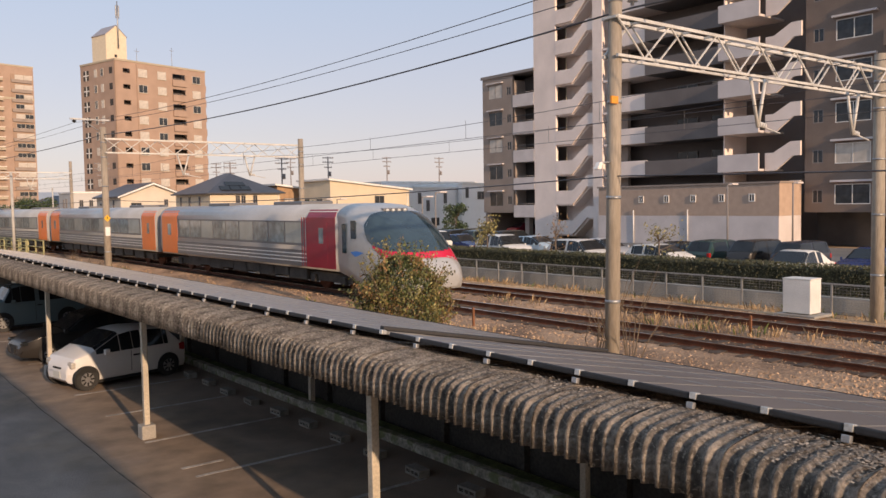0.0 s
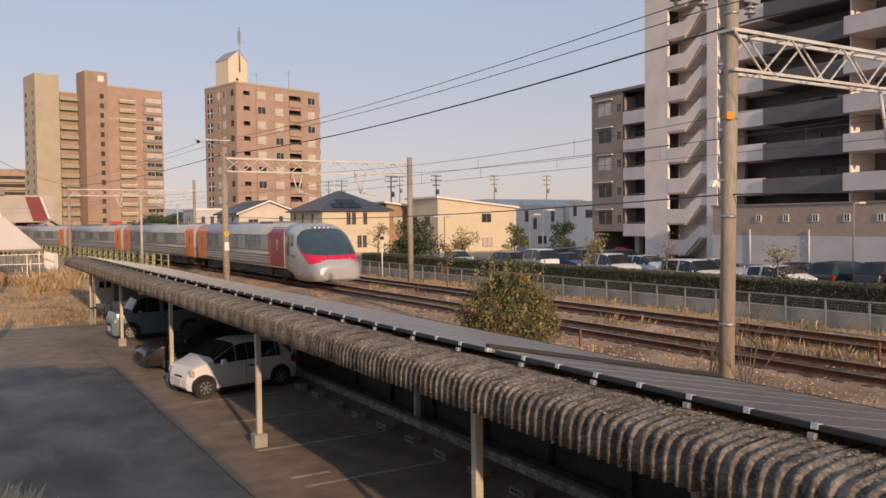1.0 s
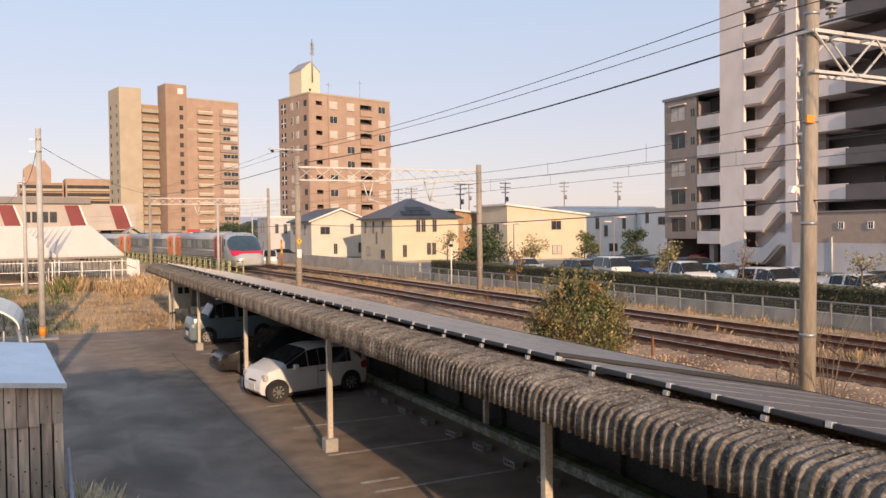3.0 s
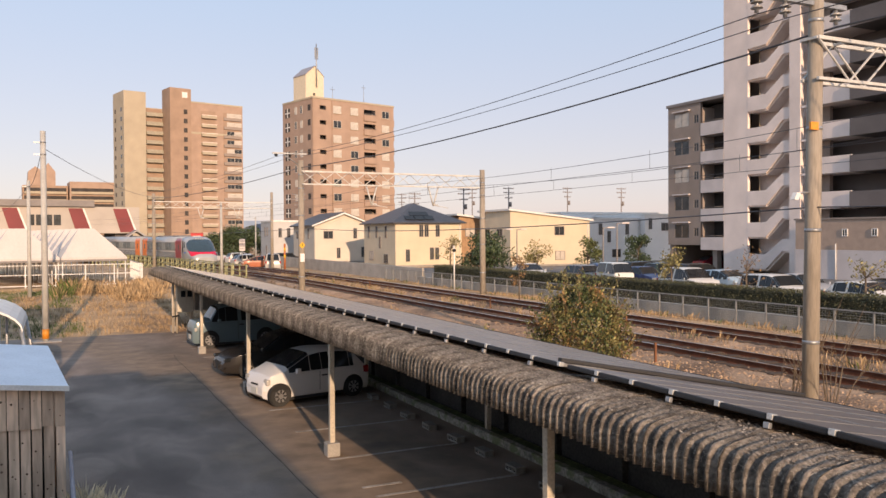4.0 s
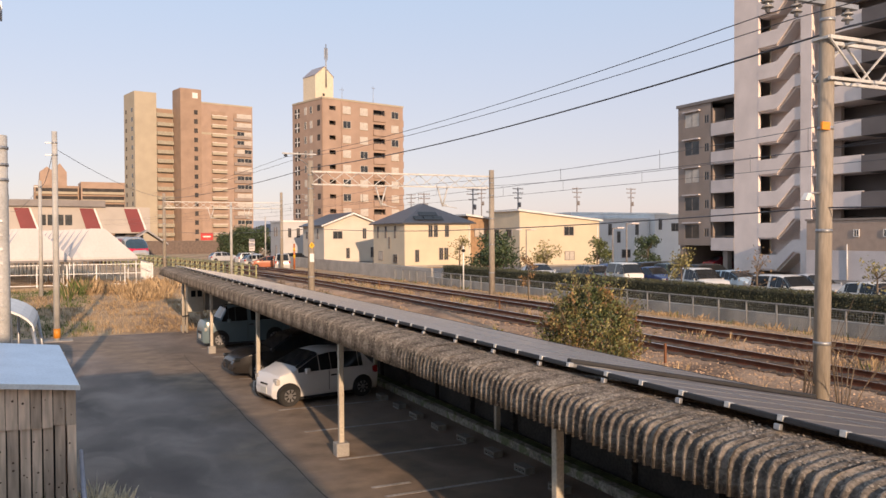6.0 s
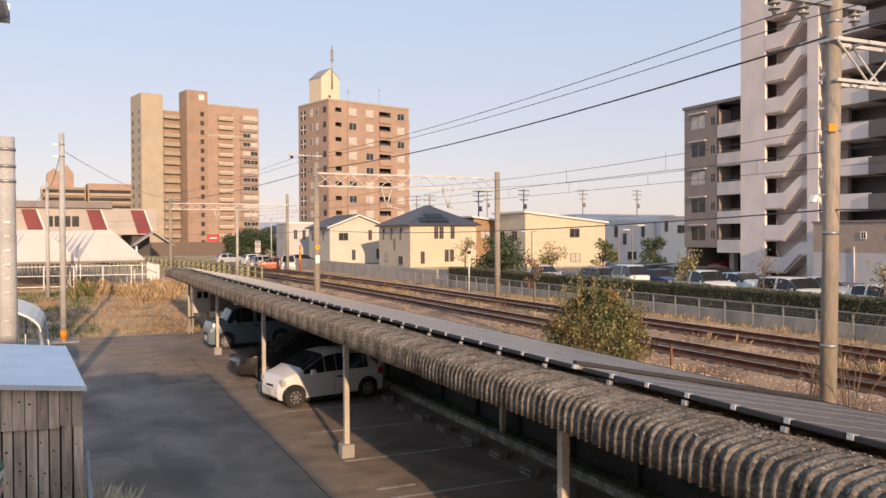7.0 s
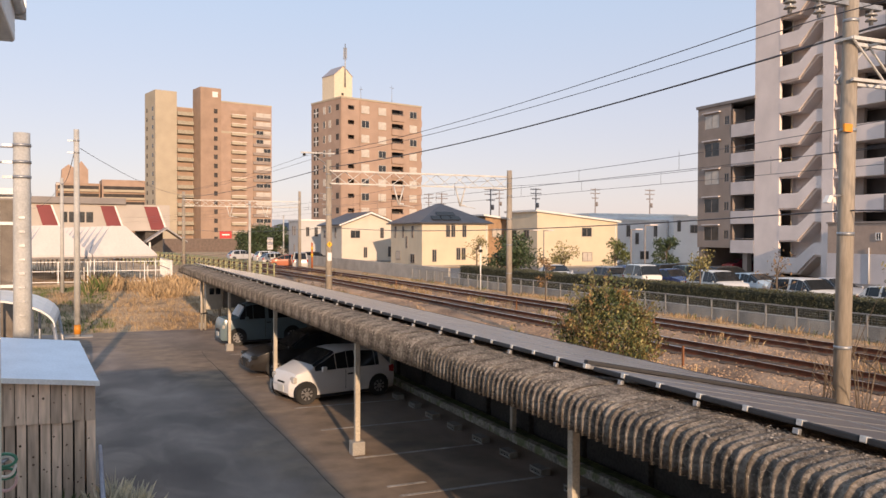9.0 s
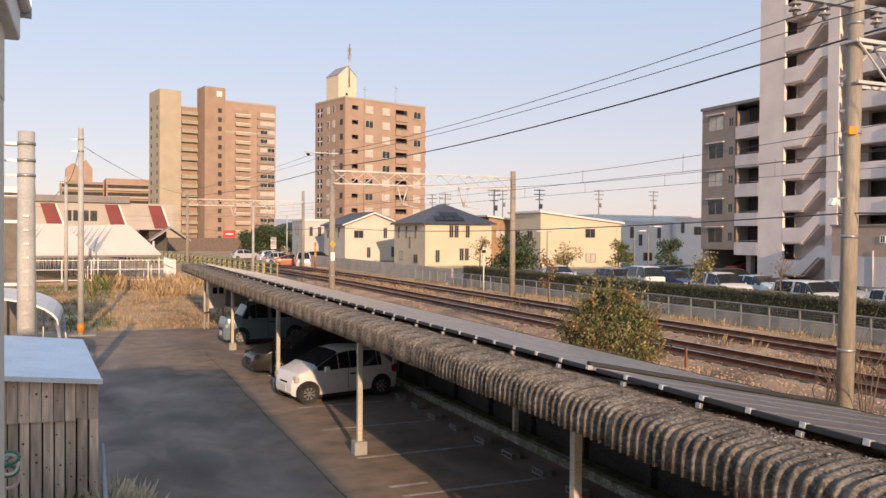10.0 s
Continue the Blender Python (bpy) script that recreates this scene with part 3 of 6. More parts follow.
def train_car(length, nose, end_color, label):
    """Local y runs along the line; the nose, where there is one, is at y = 0 and the car goes on to y = length."""
    car = tagged(empty("train_car"), label, "train car", "cars of the train")
    z0, z1 = .78, 3.13
    start = 3.7 if nose else .25
    part("body", loft([[(x, y, z) for x, z in body_ring(HW, z0, z1)] for y in (start, length - .25)]), SILVER, car)
    # end doors in colour
    for y0, y1, c in ((start + .15, start + 2.1, RED if nose else end_color), (length - 2.6, length - .5, ORANGE)):
        side_panel("door_panel", car, y0, y1, z0 + .08, z1 - .48, c, .008)
        for s in (-1, 1):
            part("roof_panel", prism([(s * (HW + .008), z1 - .48), (s * (HW * .985), z1 - .40), (s * HW * .90, z1 - .2), (s * HW * .89, z1 - .22), (s * HW * .97, z1 - .42), (s * HW, z1 - .48)], "y", y0, y1), c, car)
            d = part("door_leaf", box(min(s * HW, s * (HW + .012)), max(s * HW, s * (HW + .012)), y0 + .55, y1 - .55, z0 + .2, z1 - .62), c, car)
            part("door_window", box(min(s * HW, s * (HW + .016)), max(s * HW, s * (HW + .016)), y0 + .82, y1 - .82, z0 + .95, z1 - .85), TGLASS, d)
    w0, w1 = start + 2.5, length - 2.9
    side_panel("window_band", car, w0 - .2, w1 + .2, 1.62, 2.52, TGREY, .004)
    n = 9
    step = (w1 - w0) / n
    for i in range(n):
        side_panel("window", car, w0 + i * step + .06, w0 + (i + 1) * step - .06, 1.7, 2.46, TGLASS if i % 3 else mat("train_blind", (.36, .38, .35), .12, 0, .1, .5, 2, 0), .01)
    side_panel("skirt_panel", car, start + 2.1, length - 2.6, z0 + .08, 1.45, TGREY, .005)
    for z in (1.02, 1.16, 1.30):
        side_panel("stripe", car, start + 2.1, length - 2.6, z, z + .035, TWHITE, .01)
    for i in range(9):
        y = start + 3.4 + i * (length - start - 7.5) / 8
        part("underfloor_box", box(-1.2, 1.2, y - .75, y + .7, .32 + .08 * (i % 2), .8, .04), UNDER, car)
    bogie(car, start + (1.2 if nose else 2.6))
    bogie(car, length - 3.2)
    for y in (start + 5, length - 6):
        part("roof_unit", box(-.7, .7, y - 1.2, y + 1.2, z1 - .06, z1 + .12, .05), TGREY, car)
    part("gangway", box(-.6, .6, length - .3, length + .12, .9, 2.9, .03), RUBBER, car)
    if nose:
        stations = ((0.0, .85, .42, .95), (.06, 1.08, .34, 1.12), (.25, 1.24, .3, 1.38), (.7, 1.33, .28, 1.78), (1.3, 1.38, .28, 2.28), (1.9, 1.41, .3, 2.68), (2.4, HW, .38, 2.93), (2.9, HW, .6, 3.08), (3.7, HW, z0, z1))

        def nose_ring(y):
            for p, q in zip(stations, stations[1:]):
                if p[0] <= y <= q[0]:
                    k = (y - p[0]) / (q[0] - p[0])
                    hw, zb, zt = (p[i] + k * (q[i] - p[i]) for i in (1, 2, 3))
                    r = min(.42 + .25 * max(0, 1 - y / 3.5), (zt - zb) * .55)
                    low = max(zb + .05, min(zb + .35, zt - r - .1))
                    pts = [(hw * .95, zb), (hw, low), (hw, max(low + .01, (low + zt - r) / 2)), (hw * .985, max(low + .02, zt - r))]
                    pts += [(hw * .985 - hw * .62 * (1 - math.cos(i / 6 * math.pi / 2)), zt - r + r * math.sin(i / 6 * math.pi / 2)) for i in range(1, 7)]
                    return pts + [(-x, z) for x, z in pts[::-1]]
        part("nose", loft([[(x, y, z) for x, z in nose_ring(y)] for y in (0, .06, .15, .25, .45, .7, 1.0, 1.3, 1.6, 1.9, 2.15, 2.4, 2.9, 3.7)]), SILVER, car, "rounded silver nose")

        def skin(y, s, lift):
            """A point on the nose at arc length s to the side of its crown."""
            half = nose_ring(y)[:10][::-1]
            way, a = abs(s), (0.0, half[0][1])
            for q in half:
                d = math.hypot(q[0] - a[0], q[1] - a[1])
                if way <= d:
                    k = way / d if d else 0
                    a = (a[0] + k * (q[0] - a[0]), a[1] + k * (q[1] - a[1]))
                    break
                way -= d
                a = q
            out = Vector((a[0], -.25, a[1] - 1.2)).normalized() * lift
            return ((a[0] + out.x) * (1 if s >= 0 else -1), y + out.y, a[1] + out.z)

        def patch(name, spans, material, label, lift):
            b = bmesh.new()
            rows = [[b.verts.new(skin(y, w * (i - 10) / 10, lift)) for i in range(21)] for y, w in spans]
            for p, q in zip(rows, rows[1:]):
                for i in range(20):
                    b.faces.new((p[i], p[i + 1], q[i + 1], q[i])).smooth = True
            part(name, b, material, car, label)
        patch("windscreen", ((.42, .55), (.55, .9), (.75, 1.2), (1.0, 1.45), (1.3, 1.65), (1.6, 1.8), (1.85, 1.85), (2.0, 1.75), (2.1, 1.5), (2.18, 1.1)), SHIELD, "sloping dark wrap-round windscreen", .03)
        patch("red_band", ((.22, .95), (.32, 1.17), (.44, 1.37), (.58, 1.53), (.74, 1.66), (1.0, 1.74), (1.3, 1.82), (1.6, 1.88)), BRIGHTRED, "red band below the windscreen", .018)
        hl = part("headlight_unit", box(-.5, .5, 2.22, 2.6, 2.80, 2.95, .03), TGREY, car, "dark housing for a row of white headlights")
        for k in range(4):
            part("headlight", tube((-.36 + .24 * k, 2.19, 2.875), (-.36 + .24 * k, 2.24, 2.875), .055, n=12), mat("lamp_glass", (.80, .80, .76), .15), hl)
        for k in range(3):
            side_panel("red_stripe", car, start + 2.1 + .2 * k, start + 2.2 + .2 * k - .03 * k, z0 + .08, z1 - .48, RED, .012)
        for s in (-1, 1):
            part("cab_window", box(min(s * 1.40, s * 1.432), max(s * 1.40, s * 1.432), 2.55, 2.85, 1.95, 2.55), SHIELD, car)
            part("cab_door_window", box(min(s * 1.40, s * 1.432), max(s * 1.40, s * 1.432), 3.15, 3.4, 1.45, 2.45), SHIELD, car)
            part("blue_mark", prism([(2.6, 1.35), (2.9, 1.5), (2.5, 1.55), (2.1, 1.5), (2.4, 1.4)], "x", s * 1.405, s * 1.428), BLUE, car)
    return car


CAR_L = (21.4, 21.6, 21.6, 21.6, 21.6)
train_cars = [train_car(CAR_L[0], True, RED, "silver express train car with red door and sloping dark windscreen")]
mid = train_car(CAR_L[1], False, ORANGE, "silver express train car with orange end doors")
train_cars += [mid] + [copy_thing(mid, Matrix()) for i in range(3)]


def run(t):
    """Where the nose stands along the line."""
    return 20.2 + 16.0 * t


def motions():
    off = 0
    for ob, ln in zip(train_cars, CAR_L):
        rows = []
        for i in range(41):
            t = i * .25
            a, c = run(t) + off, run(t) + off + ln
            xa, xc = NEAR_X + bend(a + 3), NEAR_X + bend(c - 3)
            ang = math.degrees(math.atan2(xa - xc, ln - 6))
            rows.append((t, pose(xa + math.tan(radians(ang)) * 3, a, RAIL_Z, 0, 0, ang)))
        walk(ob, rows)
        off += ln + .35


# ---- buildings ----
def window_meshes(w, h):
    fr, gl = bmesh.new(), bmesh.new()
    t = .06
    for a in ((-w / 2, w / 2, -.05, .04, 0, t), (-w / 2, w / 2, -.05, .04, h - t, h), (-w / 2, -w / 2 + t, -.05, .04, t, h - t), (w / 2 - t, w / 2, -.05, .04, t, h - t), (-.03, .03, -.04, .04, t, h - t)):
        put_box(fr, *a)
    put_box(gl, -w / 2 + t, w / 2 - t, -.02, .03, t, h - t)
    return fr, gl


class Windows:
    """Shared window meshes of one size, set into a face as frame and pane."""

    def __init__(self, w, h, frame_mat, panes):
        self.fr, self.gl = bpy.data.meshes.new("window"), []
        f, g = window_meshes(w, h)
        f.to_mesh(self.fr)
        self.fr.materials.append(frame_mat)
        for p in panes:
            me = bpy.data.meshes.new("pane")
            g.to_mesh(me)
            me.materials.append(p)
            self.gl.append(me)
        f.free()
        g.free()

    def put(self, parent, m):
        o = new("window", self.fr)
        o.parent, o.matrix_basis = parent, m
        p = new("pane", random.choice(self.gl))
        p.parent = o
        return o


def holed_wall(u0, u1, z0, z1, holes, depth=.25):
    """A wall in the plane y = 0 (outside at -y) with openings (u0, u1, z0, z1) cut right through it."""
    us = sorted({u0, u1, *[h[0] for h in holes], *[h[1] for h in holes]})
    zs = sorted({z0, z1, *[h[2] for h in holes], *[h[3] for h in holes]})
    b = bmesh.new()
    for i in range(len(us) - 1):
        for j in range(len(zs) - 1):
            cu, cz = (us[i] + us[i + 1]) / 2, (zs[j] + zs[j + 1]) / 2
            if not any(h[0] < cu < h[1] and h[2] < cz < h[3] for h in holes):
                for y, flip in ((0, False), (depth, True)):
                    q = [(us[i], y, zs[j]), (us[i + 1], y, zs[j]), (us[i + 1], y, zs[j + 1]), (us[i], y, zs[j + 1])]
                    b.faces.new([b.verts.new(p) for p in (q[::-1] if flip else q)])
    for h in holes:
        c = [(h[0], h[2]), (h[1], h[2]), (h[1], h[3]), (h[0], h[3])]
        for (a, z), (c2, z2) in zip(c, c[1:] + c[:1]):
            b.faces.new([b.verts.new(p) for p in ((a, 0, z), (a, depth, z), (c2, depth, z2), (c2, 0, z2))])
    return b


BRICK = mat("brown_tile", (.385, .27, .205), .75, vary=.14, scale=.4, fine=12, bump=.1)
BRICKDARK = mat("brown_tile_dark", (.34, .235, .17), .75, vary=.14, scale=.4, fine=12, bump=.1)
BEIGE = mat("beige_render", (.42, .36, .27), .8, vary=.1, scale=.3)
TAUPE = mat("taupe_tile", (.30, .245, .21), .75, vary=.15, scale=.5, fine=14)
PALE = mat("pale_render", (.86, .74, .675), .8, vary=.12, scale=.4)
PALEGREY = mat("pale_grey_panel", (.62, .565, .55), .7, vary=.12, scale=.6)
DARKGREY = mat("dark_grey_panel", (.23, .21, .20), .7, vary=.15, scale=.5)
BROWNTILE = mat("dark_brown_tile", (.20, .15, .122), .7, vary=.18, scale=.5, fine=14)
DARKPANEL = mat("charcoal_panel", (.15, .132, .127), .7, vary=.15, scale=.5)
ROOFDARK = mat("dark_roof", (.055, .058, .07), .42, vary=.2, scale=1, fine=8)
random.seed(11)

# -- brown apartment block
bx = Windows(1.9, 1.5, mat("light_frame", (.55, .52, .47), .5), [CURTAIN, CURTAIN, WINDOW])
bs = Windows(.9, 1.5, mat("light_frame", (.55, .52, .47), .5), [CURTAIN, WINDOW])
brown = tagged(empty("apartment_block", pose(47.0, 157.0, 0, 0, 0, 15)), "brown tiled apartment block with a cream lift tower on its roof", "apartment block")
BW, BD, BT, SK = 20.2, 12.0, 31.9, 2.98
floors = [1.65 + SK * k for k in range(10)]
holes = []
for z in floors:
    holes += [(1.6, 3.1, z + 1.3, z + 2.15), (12.4, 15.4, z + 1.2, z + 2.3)]
part("front_wall", holed_wall(0, BW, 0, BT, holes), BRICK, brown)
pipe = part("downpipe", tube((4.45, -.08, 0), (4.45, -.08, BT - .2), .07, n=6), BRICKDARK, brown)
side = part("side_wall", box(.002, .3, .26, BD, 0, BT - .002), BRICK, brown)
part("back_body", box(.31, BW - .26, 2.0, BD, 0, BT - .5), BRICK, brown)
part("end_wall", box(BW - .25, BW, .26, BD, 0, BT - .003), BRICK, brown)
for z in floors:
    for u in (5.75, 9.95, 18.0):
        bx.put(brown, pose(u, -.02, z + .85))
        part("sill", box(u - 1.05, u + 1.05, -.14, -.002, z + .76, z + .84), BEIGE, brown)
    part("balcony_front", box(12.3, 15.5, -.3, -.03, z - .1, z + 1.18), BRICK, brown)
    part("handrail", box(12.3, 15.5, -.28, -.2, z + 1.3, z + 1.36), DARKGREY, brown)
    # recess backs coloured near-black as shade
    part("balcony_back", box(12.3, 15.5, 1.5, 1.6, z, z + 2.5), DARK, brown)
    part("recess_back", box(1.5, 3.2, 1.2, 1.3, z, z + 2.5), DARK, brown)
    bay = part("corner_bay", prism([(BW + .002, .7), (BW + .7, .75), (BW + 1.1, 1.2), (BW + 1.15, 4.6), (BW + .002, 4.8)], "z", z - .55, z + .85), BRICK, brown)
    part("bay_glass", prism([(BW + .002, .85), (BW + .6, .9), (BW + .95, 1.3), (BW + 1.0, 4.4), (BW + .002, 4.6)], "z", z + .86, z + 2.35), CURTAIN, bay)
    part("bay_mullion", box(BW + .3, BW + .42, .80, .87, z + .86, z + 2.35), WHITE, bay)
    for v in (4.4, 6.6):
        bs.put(brown, pose(-.02, v, z + .85, 0, 0, -90))
    # flush dark sheet painted as a shaded recess
    part("side_recess", box(-.02, .04, .9, 2.0, z + 1.1, z + 2.3), DARK, brown)
    part("stair_window", box(-.03, .04, 9.0, 10.9, z + .5, z + 2.4), DARK, brown)
    part("white_grille", box(-.08, -.035, 9.8, 10.05, z + .5, z + 2.4), WHITE, brown)
    part("white_grille", box(-.08, -.035, 9.0, 10.9, z + 1.36, z + 1.56), WHITE, brown)
part("parapet", box(-.1, BW + .1, -.1, .35, BT, BT + .35), BEIGE, brown, "pale coping")
part("side_parapet", box(-.1, .35, .36, BD, BT, BT + .35), BEIGE, brown, "pale coping")
CREAMWALL = mat("cream_wall", (.68, .585, .44), .8, vary=.08)
tower = part("lift_tower", box(.5, 4.8, 3.5, 8.3, BT - .5, BT + 5.3), CREAMWALL, brown, "cream rendered lift tower")
part("gable", prism([(.5, BT + 5.301), (4.8, BT + 5.301), (2.65, BT + 7.2)], "y", 3.52, 8.28), CREAMWALL, tower)
part("tower_roof", prism([(.4, BT + 5.22), (.4, BT + 5.34), (2.65, BT + 7.34), (4.9, BT + 5.34), (4.9, BT + 5.22), (2.65, BT + 7.22)], "y", 3.4, 8.4), mat("grey_violet_sheet", (.30, .28, .30), .5, vary=.1), tower)
part("vent", box(2.2, 2.7, 3.44, 3.5, BT + 1.2, BT + 1.7), DARK, tower)
mast_ob = part("aerial", tube((2.9, 3.2, BT + 3.0), (2.9, 3.2, BT + 11.8), .16, .1, 8), STEEL, brown, "steel aerial mast")
for dx in (-.28, .28):
    part("antenna", box(2.9 + dx - .1, 2.9 + dx + .1, 3.1, 3.3, BT + 8.9, BT + 11.0, .04), STEEL, mast_ob)
part("antenna_bracket", box(2.5, 3.3, 3.15, 3.25, BT + 8.6, BT + 8.8), STEEL, mast_ob)
for u, h in ((14.5, 4.6), (6.6, 3.4)):
    thin = part("thin_aerial", tube((u, 3, BT - .5), (u, 3, BT + h), .07, .04, 6), STEEL, brown)
    part("aerial_bar", box(u - .5, u + .5, 2.97, 3.03, BT + h - .6, BT + h - .52), STEEL, thin)

# -- far pair of towers
far = tagged(empty("apartment_towers", pose(41.0, 277.0, 0, 0, 0, 13)), "pair of tall beige and brown apartment towers", "apartment tower")
FT, FK = 48.6, 3.02
fw = Windows(2.6, 1.4, mat("light_frame", (.55, .52, .47), .5), [CURTAIN, WINDOW])
part("brown_wing", box(0, 18.6, 0, 14, 0, FT), BRICK, far)
part("brown_slab", box(-7.0, -.01, -1.2, 6, 0, FT + 4.2), BRICKDARK, far, "taller brown slab with a plain logo mark")
part("wall_mark", box(-3.0, -1.2, -1.26, -1.205, FT + 1.2, FT + 3.0), WHITE, far)
part("beige_slab", box(-20.0, -13.0, 4.0, 15, 0, FT + 2.6), BEIGE, far)
part("link", box(-12.99, -7.01, 6.0, 14, 0, FT - 2.0), BEIGE, far)
part("wing_band", box(-.05, 18.65, -.08, .0, FT - 10.2, FT - 9.5), BEIGE, far)
part("wing_coping", box(-.05, 18.65, -.1, 14, FT + .01, FT + .5), BEIGE, far)
for s in range(15):
    z = 1.5 + FK * s
    part("balcony", box(3.8, 8.9, -1.1, -.02, z, z + .95), BEIGE, far)
    part("balcony_cap", box(3.7, 9.0, -1.16, -1.0, z + .951, z + 1.1), PALE, far)
    # flat darker sheets paint the shade behind balcony and gallery fronts
    part("balcony_recess", box(3.8, 8.9, -.04, .03, z + 1.0, z + 2.5), BRICKDARK, far)
    part("gallery_recess", box(11.7, 17.8, -.06, .03, z + .9, z + 2.5), BRICKDARK, far)
    part("gallery_front", box(11.7, 17.8, -.5, -.061, z - .1, z + .85), TAUPE, far)
    fw.put(far, pose(14.2, -.06, z + .95))
    fw.put(far, pose(16.9, -.06, z + .95))
    # flat dark sheet painted as a shaded opening
    part("dark_opening", box(-2.5, -1.3, -1.3, -1.16, z + .7, z + 2.2), DARK, far)
    part("link_balcony", box(-12.6, -7.2, 4.6, 6.0, z, z + 1.2), mat("green_beige_panel", (.36, .33, .26), .7), far)
    # shade above the link balcony, painted as a darker sheet
    part("link_recess", box(-12.6, -7.2, 5.9, 6.03, z + 1.2, z + 2.6), BRICKDARK, far)
    part("side_window", box(-20.05, -19.95, 6.0, 7.2, z + .9, z + 2.2), WINDOW, far)
    part("side_window", box(-20.05, -19.95, 12.2, 13.2, z + .9, z + 2.2), DARK, far)
# -- far brown housing block on the skyline
hb = tagged(empty("housing_block", pose(-10, 330, 0, 0, 0, 3)), "low brown housing block on the skyline", "housing block")
part("body", box(0, 15, 0, 12, 0, 23.5), BRICKDARK, hb)
part("body", box(15.5, 31, -2, 12, 0, 25), BRICK, hb)
part("rear_block", prism([(2, 20), (12, 20), (12, 30), (9.5, 33.5), (7, 30.5), (5, 32), (2.5, 30)], "y", 20, 30), BRICK, hb)
for s in range(7):
    for a, c, y in ((.5, 14.5, 0), (16, 30.5, -2)):
        part("balcony", box(a, c, y - .8, y - .02, 3 + 2.9 * s, 3.9 + 2.9 * s), BEIGE, hb)
        # flat near-black sheet stands for the shade behind the balcony
        part("balcony_recess", box(a, c, y - .03, y + .03, 3.9 + 2.9 * s, 5.2 + 2.9 * s), DARK, hb)

# -- large apartment tower beside the car park: local x runs along the facade away from the line's start, outside at -y
tw = tagged(empty("apartment_house", pose(60.5, 68.8, 0, 0, 0, -90)), "tall grey and pale apartment tower with stair openings and balconies", "apartment tower")
PK, G0 = 3.02, YARD_Z
L = lambda y: 68.8 - y                                   # facade metres from the plan's y
lw = Windows(2.2, 1.5, DARKGREY, [WINDOW, WINDOW, CURTAIN])
sw = Windows(.7, .9, DARKGREY, [WINDOW])
# wing: u 0..8.1
WT = 17.9
part("wing_side", box(.0, .3, .26, 14, G0, WT - .002), TAUPE, tw)
part("wing_back", box(.31, 8, 1.9, 14, G0 + 3, WT - .3), TAUPE, tw)
wh = []
for s in range(6):
    z = 2.75 + 2.95 * s - 2.95
    if s:
        wh += [(1.0, 3.2, z + 1.05, z + 2.55), (3.9, 4.6, z + 1.25, z + 2.15)]
part("wing_wall", holed_wall(0, 4.9, G0 + 2.6, WT, wh), TAUPE, tw)
part("wing_roof", box(-.15, 8.2, -.15, 14, WT + .002, WT + .3), DARKGREY, tw)
part("wing_column", box(.2, .8, .3, .9, G0, G0 + 2.6), TAUPE, tw)
part("wing_column", box(6.3, 6.9, .3, .9, G0, G0 + 2.6), TAUPE, tw)
# dark back sheet paints the shade under the wing
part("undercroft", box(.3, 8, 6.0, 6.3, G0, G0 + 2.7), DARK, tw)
for s in range(1, 6):
    z = 2.75 + 2.95 * s - 2.95
    lw.put(tw, pose(2.1, .06, z + 1.05))
    part("window_hood", box(.9, 3.4, -.3, -.01, z + 2.68, z + 2.8), PALEGREY, tw)
    sw.put(tw, pose(4.25, .06, z + 1.25))
    part("balcony", box(4.91, 8.05, -.03, .12, z - .15, z + 1.15), PALEGREY, tw)
    part("handrail", tube((4.95, .05, z + 1.3), (8.05, .05, z + 1.3), .03, n=6), DARKGREY, tw)
    part("balcony_floor", box(4.91, 8.05, .121, 1.74, z - .15, z), PALEGREY, tw)
    part("balcony_end", box(4.905, 5.05, .13, 1.74, z + .01, z + 2.78), TAUPE, tw)
# balcony shade put into the back wall's colour
part("wing_balcony_back", box(4.92, 8.05, 1.75, 1.88, G0 + 2.5, WT - .2), DARK, tw)
# stair tower: u 8.1..18
S0, S1, ST, O0, O1 = 8.1, 17.4, 46.0, 11.2, 16.2
part("stair_side", box(S0, S0 + .3, .3, 12, G0, ST), DARKGREY, tw)
part("stair_wall", box(S0, O0, 0, .29, G0, ST), PALE, tw)
part("stair_column", box(O1, S1, -.12, .3, G0, ST), PALE, tw)
part("stair_back", box(O0 - .1, S1, 1.75, 1.95, G0, ST), PALE, tw)
for s in range(15):
    z = G0 + .05 + PK * s                                  # storey floor
    # parapet rising from the landing at one side to the other
    part("stair_parapet", prism([(O0, z + .35), (O0 + 2.2, z + .35), (O1 - .9, z + 2.05), (O1, z + 2.05), (O1, z + PK + .15), (O1 - .9, z + PK + .15), (O0 + 2.2, z + 1.75), (O0, z + 1.75)], "y", -.02, .2), PALE, tw)
    part("stair_flight", prism([(O0 + 2.0, z + .3), (O0 + 2.2, z + .15), (O1 - .7, z + 1.95), (O1 - .9, z + 2.1)], "y", .25, 1.6), PALE, tw)
    part("stair_landing", box(O0, O0 + 2.1, .21, 1.74, z + .2, z + .36), PALE, tw)
    part("landing_slab", box(O1 - .9, O1, .21, 1.74, z + 1.9, z + 2.05), PALE, tw)
    part("stair_post", tube((O0 + .35, 1.2, z + 1.75), (O0 + .35, 1.2, z + PK + .3), .06, n=6), BEIGE, tw)
